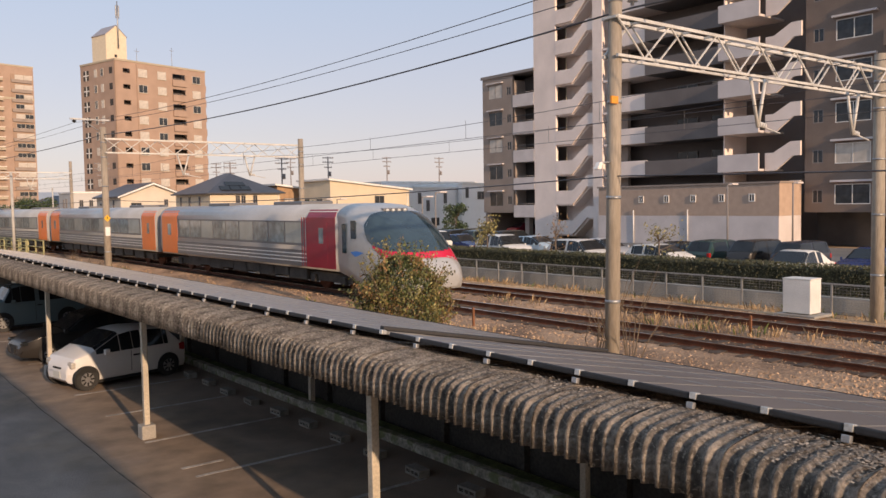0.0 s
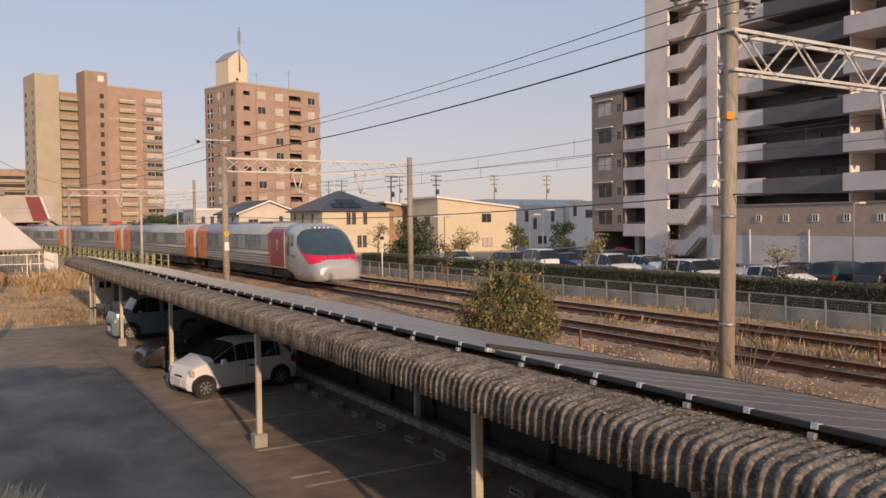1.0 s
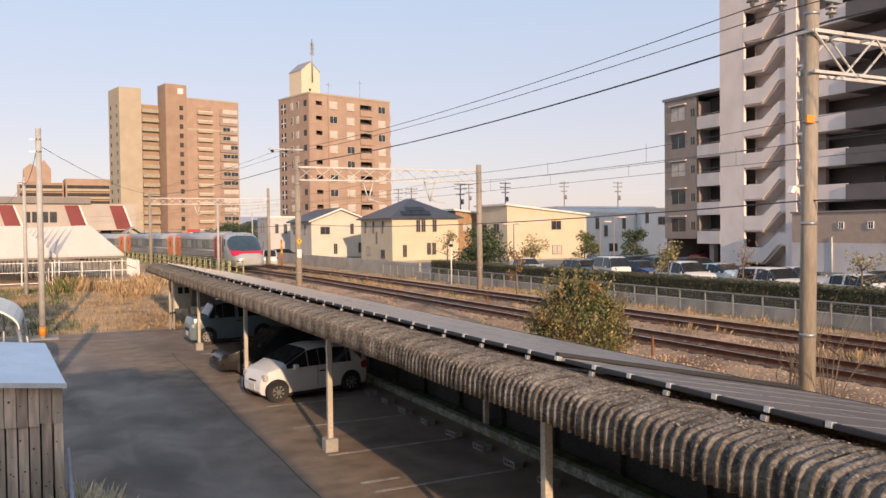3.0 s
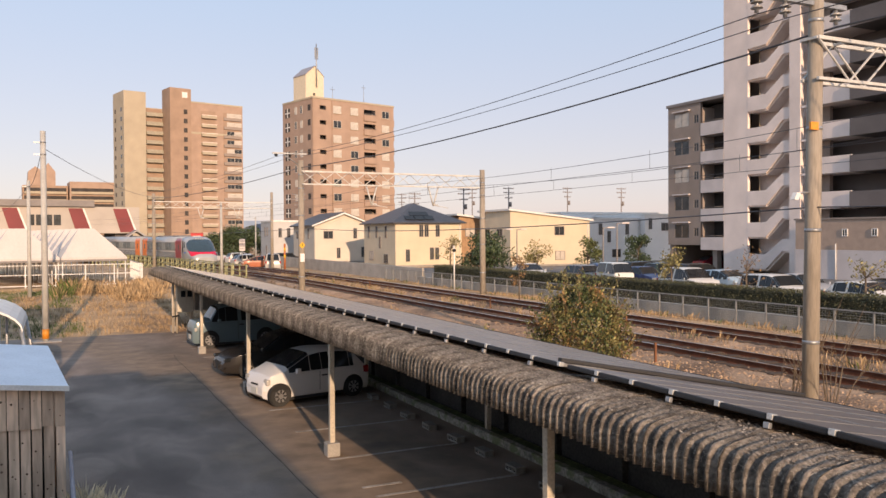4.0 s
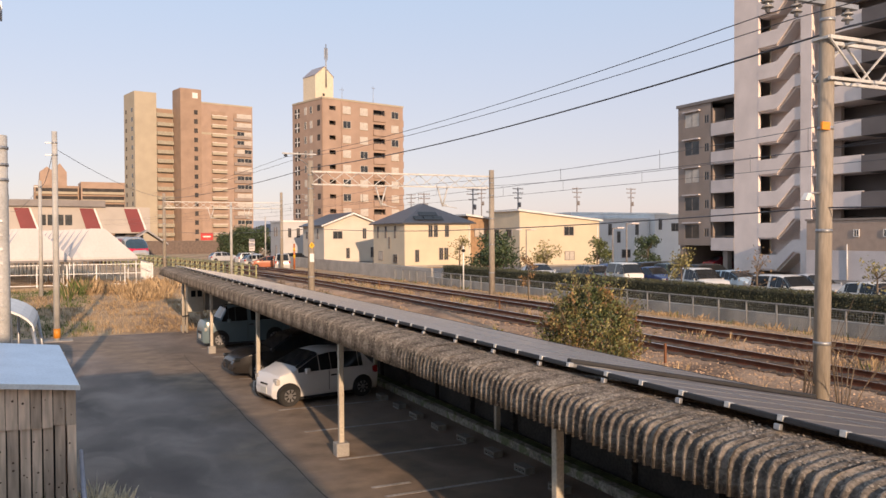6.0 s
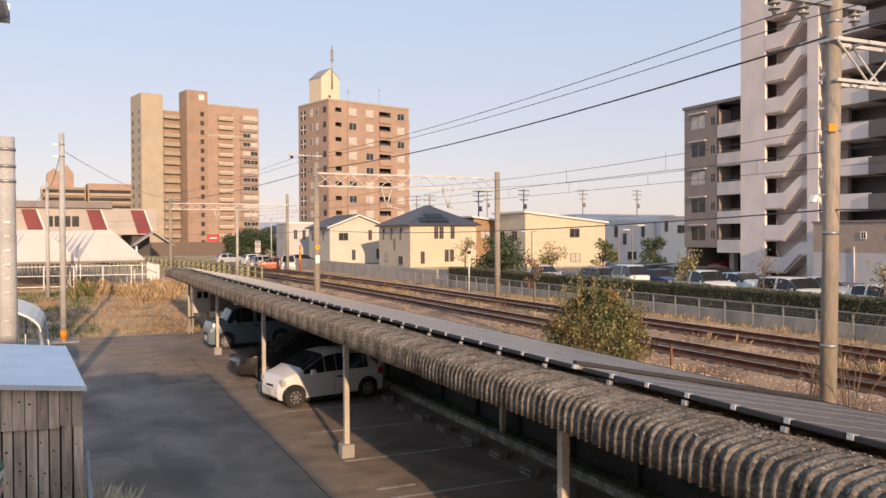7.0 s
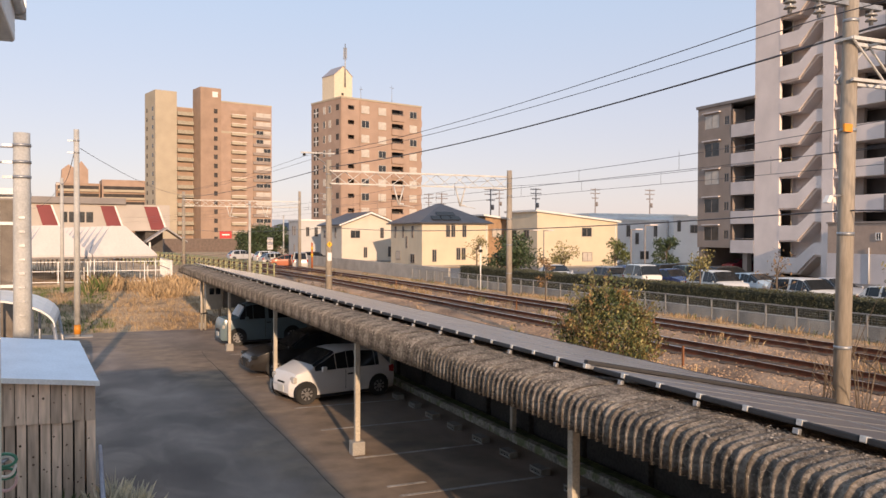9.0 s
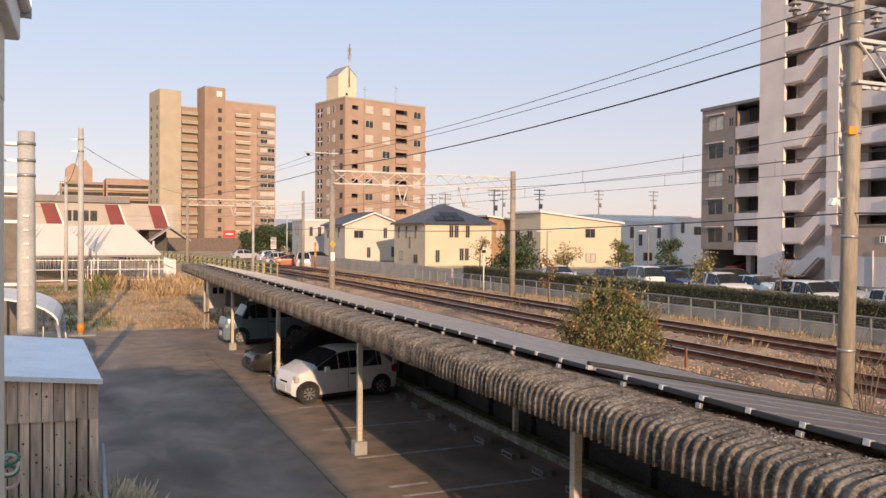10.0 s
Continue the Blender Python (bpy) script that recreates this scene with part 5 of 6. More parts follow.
for kind, ln, wd, ht, col, x, y, ang, lab in (
        ("suv", 4.3, 1.75, 1.78, WCOL, 34.0, 36.9, -97, "white sport utility car behind the hedge"),
        ("hatch", 3.7, 1.65, 1.5, (.34, .46, .56), 38.3, 38.4, -93, "light blue hatchback in the car park"),
        ("suv", 4.4, 1.75, 1.64, WCOL, 34.0, 30.5, -96, "white estate car behind the hedge"),
        ("sedan", 4.4, 1.72, 1.5, SILV, 38.3, 32.4, -94, "silver saloon car in the car park"),
        ("hatch", 3.9, 1.68, 1.42, WCOL, 35.6, 26.4, -95, "white hatchback behind the hedge"),
        ("sedan", 4.4, 1.72, 1.46, NAVY, 38.3, 46.1, -95, "dark blue saloon car behind the hedge"),
        ("van", 3.4, 1.48, 1.9, (.70, .68, .62), 34.0, 43.9, -105, "cream white small van behind the hedge"),
        ("suv", 4.4, 1.75, 1.6, BLK, 43.0, 45.6, 0, "black sport utility car in the car park"),
        ("suv", 4.2, 1.7, 1.55, (.20, .17, .15), 35.2, 48.9, -95, "brown grey estate car in the car park"),
        ("sedan", 4.5, 1.72, 1.42, NAVY, 41.0, 54.5, 0, "dark blue saloon car in the car park"),
        ("sedan", 4.4, 1.72, 1.48, WCOL, 34.4, 55.4, -96, "white saloon car behind the hedge"),
        ("suv", 4.5, 1.75, 1.62, BLK, 42.6, 51.3, 0, "black car in the back row of the car park"),
        ("suv", 4.5, 1.75, 1.6, (.03, .05, .05), 42.6, 48.4, 0, "black green car in the back row of the car park"),
        ("sedan", 4.5, 1.7, 1.45, (.16, .02, .03), 63.0, 64.5, 0, "dark red car under the apartment wing"),
        ("sedan", 4.3, 1.72, 1.4, BLK, 39.2, 27.6, 0, "black saloon car behind the hedge"),
        ("suv", 4.2, 1.7, 1.55, (.03, .06, .055), 39.2, 25.2, 0, "dark green sport utility car behind the hedge"),
        ("van", 3.4, 1.48, 1.62, BLK, 38.6, 22.7, 180, "black small van behind the hedge"),
        ("van", 3.4, 1.48, 1.6, (.03, .035, .05), 38.6, 20.3, 180, "dark blue black small van behind the hedge"),
        ("sedan", 4.3, 1.72, 1.5, WCOL, 33.6, 17.9, 180, "white saloon car beside the hedge"),
        ("sedan", 4.3, 1.7, 1.4, NAVY, 38.6, 16.9, 180, "dark blue car behind the hedge"),
        ("hatch", 3.8, 1.65, 1.45, SILV, 38.0, 14.0, 0, "silver hatchback behind the hedge")):
    z = YARD_Z
    car(kind, ln, wd, ht, col, pose(x, y, z, 0, 0, ang + random.uniform(-2, 2)), lab, "cars in the car park")
for kind, col, x, y, ang, lab in (("van", (.42, .41, .39), 21.6, 88, 78, "white van on the street beyond the tracks"), ("hatch", (.45, .15, .08), 21.9, 95.5, 175, "orange red hatchback on the street beyond the tracks"),
                                  ("hatch", (.5, .49, .47), 22.4, 104, 10, "white hatchback on the street beyond the tracks"), ("sedan", SILV, 23, 108, 80, "silver car near the level crossing"),
                                  ("suv", WCOL, 24, 116, 10, "white car near the level crossing"), ("hatch", SILV, 21.5, 124, 10, "silver hatchback near the level crossing"), ("suv", BLK, 29, 110, 10, "black car near the level crossing")):
    car(kind, 4.2, 1.7, 1.9 if kind == "van" else 1.5, col, pose(x, y, YARD_Z, 0, 0, ang), lab, "cars on the street")

# ---- trees ----
BARK = mat("bark", (.16, .12, .085), .95, vary=.4, scale=6, fine=30, bump=.5)


def leaf_mat(name, color):
    return mat(name, color, .6, vary=.35, scale=1.5, fine=20, bump=0, spread=.45)


def put_leaf(b, p, size):
    a = Vector((random.gauss(0, 1), random.gauss(0, 1), random.gauss(0, 1))).normalized()
    c = a.orthogonal().normalized()
    d = a.cross(c)
    v = [b.verts.new(p + c * size * s + d * size * .5 * t) for s, t in ((-.5, 0), (0, -.5), (.55, 0), (0, .5))]
    b.faces.new(v)


def tree(x, y, z, height, spread, leaf, label, count=900, size=.16, trunk=.09, bare=.25, seed=1, clumps=14, name="tree"):
    random.seed(seed)
    ob = tagged(empty(name, pose(x, y, z)), label, name if name == "bush" else "tree")
    top = height * .62
    part("trunk", tube((0, 0, -.1), (0, 0, top), trunk, trunk * .5, 8), BARK, ob)
    crown = bmesh.new()
    for i in range(clumps):
        a, k = random.random() * 6.283, random.random() ** .6
        c = Vector((math.cos(a) * spread * k * .8, math.sin(a) * spread * k * .8, height * random.uniform(bare + .12, .93)))
        c.xy *= 1 - .45 * max(0, (c.z / height - .6) / .4)
        s = Vector((0, 0, max(.1, min(top, c.z - .35 * c.xy.length))))
        part("limb", tube(s, c, trunk * .35, trunk * .12, 5), BARK, ob)
        r = spread * random.uniform(.26, .42)
        for j in range(count // clumps):
            d = Vector((random.gauss(0, 1), random.gauss(0, 1), random.gauss(0, .8))).normalized() * r * random.random() ** .45
            put_leaf(crown, c + d, size * random.uniform(.7, 1.3))
    part("crown", crown, leaf, ob)["kind"] = "stuff"
    return ob


GREEN1, GREEN2, OLIVE, RUSTY = leaf_mat("pine_green", (.055, .085, .035)), leaf_mat("leaf_green", (.12, .14, .045)), leaf_mat("olive_leaf", (.235, .205, .075)), leaf_mat("rusty_leaf", (.25, .145, .06))
tree(38.0, 69.0, YARD_Z, 3.6, 2.9, GREEN1, "dense dark green garden pine behind the hedge", 3200, .3, .16, .1, 3, 22)
tree(35.8, 72.6, YARD_Z, 3.7, 1.8, OLIVE, "sparse clipped garden tree before the cream house", 420, .2, .1, .25, 4, 18)
tree(40.0, 63.0, YARD_Z, 3.0, 1.8, OLIVE, "small yellow-green tree in the car park", 900, .2, .08, .3, 5)
tree(45.0, 62.2, YARD_Z, 3.5, 1.7, GREEN2, "small round green tree in the car park", 1300, .22, .09, .25, 6)
tree(47.5, 58.0, YARD_Z, 3.7, 1.6, GREEN1, "dark green tree in the car park", 1600, .24, .1, .2, 7)
tree(31.0, 35.0, YARD_Z, 3.1, 1.3, OLIVE, "thin olive tree in the hedge", 520, .16, .07, .3, 8)
tree(31.0, 29.6, YARD_Z, 3.1, 1.4, RUSTY, "nearly bare small tree in the hedge", 170, .13, .07, .2, 9, 18)
tree(31.2, 23.2, YARD_Z, 3.0, 1.4, OLIVE, "sparse small tree in the hedge", 260, .14, .07, .3, 10, 16)
tree(28.2, 150, YARD_Z, 5.3, 4.1, GREEN1, "broad dark evergreen tree beside the crossing", 6500, .36, .3, .05, 12, 22)
tree(32.4, 151, YARD_Z, 5.2, 4.0, GREEN1, "broad dark evergreen tree beside the crossing", 6500, .36, .3, .05, 13, 22)
tree(21.6, 35.8, .9, 2.6, .7, RUSTY, "thin dry shrub beside the mast", 300, .12, .04, .1, 14, 10)


def shrub(x, y, z, height, spread):
    """The thick bush between carport and track: green, yellow and russet leaves on many stems."""
    random.seed(31)
    ob = tagged(empty("bush", pose(x, y, z)), "thick evergreen bush with yellow and russet leaves", "bush")
    for i in range(16):
        a, k = random.random() * 6.283, random.uniform(.2, .9)
        part("stem", tube((0, 0, -.1), (math.cos(a) * spread * k, math.sin(a) * spread * k, height * random.uniform(.5, .92)), .03, .008, 5), BARK, ob)
    layers = [bmesh.new() for i in range(4)]
    for i in range(17000):
        a, u = random.random() * 6.283, random.random()
        zz = height * (.02 + .98 * u)
        rim = spread * math.sqrt(1.02 - u ** 2.0 * .97) * (.82 + .3 * noise.noise((math.cos(a) * 1.6, math.sin(a) * 1.6, u * 4)) + .22 * noise.noise((math.cos(a) * 5, math.sin(a) * 5, u * 9)))
        r = rim * (1 - .35 * random.random() ** 2)
        hue = noise.noise((a * .8, zz * .7, 5)) + random.uniform(-.5, .5) + (.25 if u < .5 else 0) * math.cos(a)
        k = 0 if hue < -.42 else 1 if hue < -.05 else 2 if hue < .36 else 3
        put_leaf(layers[k], Vector((math.cos(a) * r, math.sin(a) * r, zz)), random.uniform(.05, .10))
    for i in range(90):                                 # shoots that stand out of the rounded mass
        a, u = random.random() * 6.283, random.random() ** .6
        rim = spread * math.sqrt(1.02 - u ** 2.4 * .96) * .8
        foot = Vector((math.cos(a) * rim, math.sin(a) * rim, height * u))
        way = Vector((math.cos(a) * (1.1 - u), math.sin(a) * (1.1 - u), random.uniform(.3, 1.1))).normalized() * random.uniform(.25, .6)
        part("shoot", tube(foot - way * .4, foot + way, .008, .003, 4), BARK, ob)
        k = random.choice((1, 2, 2, 3))
        for j in range(26):
            put_leaf(layers[k], foot + way * random.uniform(0, 1.05) + Vector((random.gauss(0, .05), random.gauss(0, .05), random.gauss(0, .05))), random.uniform(.05, .1))
    for b, m in zip(layers, (GREEN1, GREEN2, OLIVE, RUSTY)):
        part("foliage", b, m, ob)["kind"] = "stuff"


shrub(11.2, 15.75, .95, 2.1, 1.36)
tree(9.9, 17.6, .9, 1.0, .7, OLIVE, "low yellow-green shrub beside the tracks", 700, .09, .03, .05, 33, 9, "bush")


def bare_shrub(x, y, z, h, n, seed, label):
    random.seed(seed)
    ob = tagged(empty("bare_shrub", pose(x, y, z)), label, "shrub")
    for i in range(n):
        a, k = random.random() * 6.283, random.uniform(.15, .5)
        p = Vector((math.cos(a) * h * k * .5, math.sin(a) * h * k * .5, h * random.uniform(.35, .6)))
        q = p + Vector((random.uniform(-.4, .4) * h * .5, random.uniform(-.4, .4) * h * .5, h * random.uniform(.2, .45)))
        w = part("twig", tube((0, 0, -.05), p, .014, .009, 5), BARK, ob)
        part("twig_end", tube(p, q, .009, .003, 4), BARK, w)
        part("twig_end", tube(p, p + (q - p) * .7 + Vector((random.uniform(-.3, .3), random.uniform(-.3, .3), 0)) * h * .5, .007, .003, 4), BARK, w)


bare_shrub(11.9, 9.5, .9, 2.3, 9, 40, "leafless thin shrub beside the mast")
bare_shrub(12.3, 10.7, .9, 1.6, 8, 41, "leafless thin shrub beside the mast")
for i, (x, y) in enumerate(((10.8, 36), (11.0, 41), (10.6, 44), (11.4, 47), (11.0, 52), (10.4, 58))):
    bare_shrub(x, y, .85, 1.4, 12, 50 + i, "leafless brown scrub along the track")

# ---- hedge and track fence ----
HEDGE = leaf_mat("hedge_leaf", (.08, .084, .042))
random.seed(61)
core = tagged(empty("hedge"), "long clipped dark green hedge before the car park", "hedge")
part("hedge_core", box(27.6, 28.6, 2, 59, .4, 1.78, .1), mat("hedge_inside", (.045, .045, .025), .95, vary=.4, scale=2), core)
bm = bmesh.new()
for i in range(70000):
    y = 2.5 + 56.5 * random.random() ** 1.2
    s = random.random()
    top = 1.86 + .06 * noise.noise((y * .7, 0, 0))
    p = Vector((27.55 + random.uniform(-.05, .1), y, random.uniform(.5, top))) if s < .6 else Vector((random.uniform(27.5, 28.7), y, top + random.uniform(-.08, .05)))
    put_leaf(bm, p, random.uniform(.05, .1))
part("hedge_leaves", bm, HEDGE, core)["kind"] = "stuff"
fence = tagged(empty("track_fence"), "grey steel mesh fence between railway and car park", "fence", kind="structure")
FSTEEL = mat("fence_steel", (.33, .33, .32), .5, .3, .2, 3)
pst = bpy.data.meshes.new("fence_post")
b = box(-.03, .03, -.03, .03, 0, .98)
b.to_mesh(pst)
b.free()
pst.materials.append(FSTEEL)
fy = hit_row(3.0, 1.6, 40)
for i, y in enumerate(fy):
    o = new("fence_post", pst)
    o.parent, o.matrix_basis = fence, pose(26.0, y, .5)
    if i:
        part("mesh_wire", prism([(fy[i - 1] + .03, .56), (y - .03, .56), (y - .03, .585), (fy[i - 1] + .03, .585)], "x", 25.99, 26.01), FSTEEL, fence)
part("top_rail", box(25.97, 26.03, 3, fy[-1], 1.44, 1.49), FSTEEL, fence)
bm = bmesh.new()
for i in range(520):                                  # wires of the mesh
    y = 3 + i * .12
    put_box(bm, 25.998, 26.002, y - .002, y + .002, .58, 1.45)
for k in range(9):
    put_box(bm, 25.993, 26.001, 3, fy[-1], .62 + k * .095, .628 + k * .095)
part("mesh_infill", bm, FSTEEL, fence)["kind"] = "stuff"
tagged(mesh("fence_footing", box(26.2, 26.42, 2, 59, .2, 1.02, .02), mat("weathered_footing", (.47, .435, .38), .9, vary=.3, scale=.8)), "weathered low concrete wall behind the fence", "wall", kind="structure")
gw = tagged(empty("garden_wall"), "grey concrete block wall before the houses", "wall", kind="structure")
for i in range(24):
    part("wall_panel", box(26.6, 26.78, 59.1 + i * 2.0, 61.08 + i * 2.0, .3, 1.66, .01), mat("pale_wall_panel", (.46, .42, .37), .9, vary=.2, scale=.8), gw)


# ---- yard round the lot ----
random.seed(71)
TIMBER = mat("weathered_board", (.78, .58, .43), .9, vary=.36, scale=2.5, fine=14, bump=.5, spread=.28, stretch=(1, 1, .12))
METALROOF = mat("pale_sheet_roof", (.78, .82, .88), .45, 0, .1, 1.2)
shed = tagged(empty("shed"), "weathered board shed with a pale sheet metal roof", "shed")


def shed_top(x, y):
    return 2.05 - .1 * (x - .15) + .085 * (y - 13.3)


KNOT = mat("wood_knot", (.14, .085, .055), .9)
x = .12
while x > -2.7:
    w = random.uniform(.145, .175)
    zt, zm = shed_top(x, 13.45) - .03, 1.5 + random.uniform(-.01, .01)
    low_y = 13.45 + random.uniform(-.012, .012)
    part("lower_board", box(x - w + random.uniform(.014, .03), x, low_y, 13.475, -.05, zm + .03), TIMBER, shed)
    part("upper_board", box(x - w + random.uniform(.005, .012), x - .002, 13.41 + random.uniform(0, .01), 13.436, zm - .03 + random.uniform(-.02, .02), zt), TIMBER, shed)
    for k in range(3):
        zk, xk = random.uniform(.25, 1.4), x - w * random.uniform(.3, .7)
        part("knot", tube((xk, low_y - .003, zk), (xk, low_y + .01, zk), random.uniform(.008, .02), n=10), KNOT, shed)
    zk, xk = random.uniform(1.55, zt - .05), x - w * random.uniform(.3, .7)
    part("knot", tube((xk, 13.407, zk), (xk, 13.425, zk), random.uniform(.008, .018), n=10), KNOT, shed)
    x -= w
y = 13.48
while y < 15.9:
    part("side_board", box(.075 - .055 * (y - 13.4), .10 - .055 * (y - 13.4), y, y + .15, -.05, shed_top(.1, y) - .03), TIMBER, shed)
    y += .16
# dark block filling the shed paints the shade in the board gaps
part("corner_post", box(-2.6, -.2, 13.5, 16.0, -.05, 1.9), mat("shed_inside", (.10, .075, .055), .95), shed)
b = bmesh.new()
q = [(.17, 13.3), (-2.8, 13.3), (-2.8, 16.2), (-.12, 16.2)]
lo, hi = [b.verts.new((x, y, shed_top(x, y) - .015)) for x, y in q], [b.verts.new((x, y, shed_top(x, y) + .03)) for x, y in q]
b.faces.new(lo)
b.faces.new(hi[::-1])
for i in range(4):
    b.faces.new((lo[i], hi[i], hi[(i + 1) % 4], lo[(i + 1) % 4]))
bmesh.ops.recalc_face_normals(b, faces=b.faces[:])
roof = part("roof", b, METALROOF, shed, "pale bluish sheet metal roof")
part("eave_trim", prism([(.18, shed_top(.18, 13.3) - .04), (-2.8, shed_top(-2.8, 13.3) - .04), (-2.8, shed_top(-2.8, 13.3) + .035), (.18, shed_top(.18, 13.3) + .035)], "y", 13.27, 13.298), WHITE, roof)
lf = tagged(empty("low_fence"), "low blue-grey sheet metal fence beside the lot", "fence")
part("sheet", box(.17, .19, 4, 13.35, 0, 1.04), mat("blue_grey_sheet", (.10, .11, .14), .6, .2, .25, 2), lf)
part("top_rail", tube((.18, 4, 1.06), (.18, 13.38, 1.06), .03), mat("blue_grey_rail", (.26, .28, .34), .5, .2), lf)
bm = bmesh.new()
for i in range(260):
    put_tuft(bm, .24 + .5 * random.random() ** 1.5, random.uniform(8.0, 13.6), 0, random.uniform(.2, .62), 20, .2)
for i in range(40):
    put_tuft(bm, random.uniform(-2.2, -.1), random.uniform(12.2, 13.3), 0, random.uniform(.25, .5), 22, .26, 1)
tagged(mesh("straw_grass", bm, [mat("straw", (.80, .69, .50), .9, spread=.3), GREENGRASS]), "pale straw grass tufts beside shed and fence", "grass", kind="stuff")

# tall concrete poles beside the lot
LPOLE = mat("grey_pole_concrete", (.46, .45, .42), .85, vary=.2, scale=1.5, fine=25)


def utility_pole(x, y, top, r, label, bands=(), arms=(), stuff=None):
    ob = tagged(empty("utility_pole", pose(x, y, ground_z(x, y))), label, "utility pole", "utility poles")
    h = top - ground_z(x, y)
    part("shaft", tube((0, 0, -.1), (0, 0, h), r, r * .82, 14), stuff or LPOLE, ob)
    for z in bands:
        part("band", tube((0, 0, h - z), (0, 0, h - z + .06), r * .92, r * .92, 14), STEEL, ob)
        part("bracket", box(-.35, .0, -.03, .03, h - z, h - z + .05), STEEL, ob)
    for z, w in arms:
        part("cross_arm", box(-w, w, -.07, .07, h - z, h - z + .16), stuff or STEEL, ob)
        for u in (-w * .9, -w * .45, w * .45, w * .9):
            part("insulator", tube((u, 0, h - z + .1), (u, 0, h - z + .3), .07, n=8), stuff or WHITE, ob)
    if arms:                                             # transformer can below the arms
        part("transformer", tube((.45, 0, h - 4.2), (.45, 0, h - 3.2), .28, n=12), stuff or STEEL, ob)
    return ob


thick_pole = utility_pole(-1.18, 18.4, 6.35, .19, "thick grey concrete pole with steel bands behind the shed", (.28, .62, .92))
for k in range(14):
    part("climbing_mark", box(-.05, .06, -.185, -.165, 1.0 + .28 * k, 1.05 + .28 * k), STEEL, thick_pole)
lp = utility_pole(-.35, 37.2, 8.7, .13, "slim concrete pole with an orange marked foot", (.5, 1.0))
part("orange_foot", tube((0, 0, .15), (0, 0, .55), .136, n=14), mat("orange_tape", (.75, .28, .03), .5), lp, "orange band")
part("base_slab", box(-.5, .6, -.4, .4, -.02, .06, .02), CONCRETE, lp)
utility_pole(-1.4, 57, 7.9, .12, "slim concrete pole beside the white fence", (.4,))
for x, y, top in ((62, 165, 15.5), (80, 190, 15), (95, 180, 16), (88, 150, 14.5), (110, 160, 15.5), (42, 150, 12.5), (118, 150, 15), (72, 140, 13.5), (66, 150, 13)):
    utility_pole(x, y, top, .15, "distant utility pole with cross arms", (), ((.4, 1.3), (1.3, 1.3), (2.4, .9)), mat("dark_pole", (.24, .22, .215), .85))
utility_pole(11.0, 60, 6.8, .1, "slim grey trackside pole", (.3,))
utility_pole(22.5, 100, 6.8, .09, "slim grey trackside pole", (.3,))
wire([(-10, 18.6, 6.5), (-1.3, 18.4, 6.05)], .012, "thin wire to a concrete pole", "service_wire", .1)
wire([(-10, 18.6, 6.0), (-1.3, 18.4, 5.75)], .02, "thick wire to a concrete pole", "service_wire", .1)
wire([(-.35, 37.2, 8.2), (-1.4, 57, 7.5), (-6, 110, 7.5)], .015, "thin wire between concrete poles", "service_wire", .5)
wire([(-.35, 37.2, 8.0), (10, 84, 8.2)], .012, "thin wire between concrete poles", "service_wire", .6)

# white steel fence at the field's end
wf = tagged(empty("white_fence"), "white painted steel mesh fence before the shelters", "fence", kind="structure")
bm = bmesh.new()
for i in range(13):
    part("post", box(6.1 - 2 * i - .035, 6.1 - 2 * i + .035, 65.97, 66.03, .55, 2.28), WHITE, wf)
for i in range(8):
    part("post", box(6.07, 6.13, 66 + 1.5 * i, 66.06 + 1.5 * i, .55, 2.28), WHITE, wf)
for z in (.75, 1.55, 2.24):
    part("rail", box(-18, 6.1, 65.98, 66.02, z, z + .05), WHITE, wf)
    part("rail", box(6.08, 6.12, 66.1, 77, z, z + .05), WHITE, wf)
for k in range(150):
    put_box(bm, 6 - k * .16 - .003, 6 - k * .16 + .003, 65.99, 66.0, .7, 2.24)
for k in range(70):
    put_box(bm, 6.1, 6.11, 66.1 + k * .155, 66.108 + k * .155, .7, 2.24)
part("mesh_infill", bm, WHITE, wf)["kind"] = "stuff"

# arched shelter and glazed porch
ar = tagged(empty("arched_shelter"), "small shelter with a curved white roof on steel posts", "shelter")
b = bmesh.new()
arc = [(-.75 - 1.9 * (1 - math.cos(a)), 1.9 + .75 * math.sin(a)) for a in [i * math.pi / 16 for i in range(9)]]
put_prism(b, arc + [(x - .02, z - .05) for x, z in arc[::-1]], "y", 23.5, 27.5)
part("curved_roof", b, WHITE, ar)
for y in (23.6, 27.4):
    part("post", tube((-.5, y, 0), (-.8, y, 1.95), .05), STEEL, ar)
    part("post", tube((-2.6, y, 0), (-2.6, y, 2.6), .04), STEEL, ar)
    part("post", tube((-1.3, y, 0), (-1.3, y, 2.3), .04), STEEL, ar)
part("side_rail", tube((-.62, 23.6, 1.0), (-.62, 27.4, 1.0), .03), STEEL, ar)
gp = tagged(empty("glazed_porch"), "white framed glazed porch of a neighbouring house", "porch")
part("back_wall", box(-7, -2.05, 30.2, 30.5, 0, 5.4), mat("porch_brown", (.30, .17, .11), .8), gp)
for x in (-1.95, -2.75, -3.6, -4.6):
    part("mullion", box(x - .06, x + .06, 29.0, 29.1, 0, 5.5), WHITE, gp)
for z in (.5, 2.6, 4.6, 5.45):
    part("transom", box(-7, -1.9, 28.98, 29.08, z, z + .1), WHITE, gp)
part("pane", box(-7, -2.0, 29.03, 29.05, .6, 5.4), mat("porch_glass", (.20, .17, .14), .1), gp)
part("porch_roof", box(-7, -1.7, 28.7, 31, 5.56, 5.75), WHITE, gp)

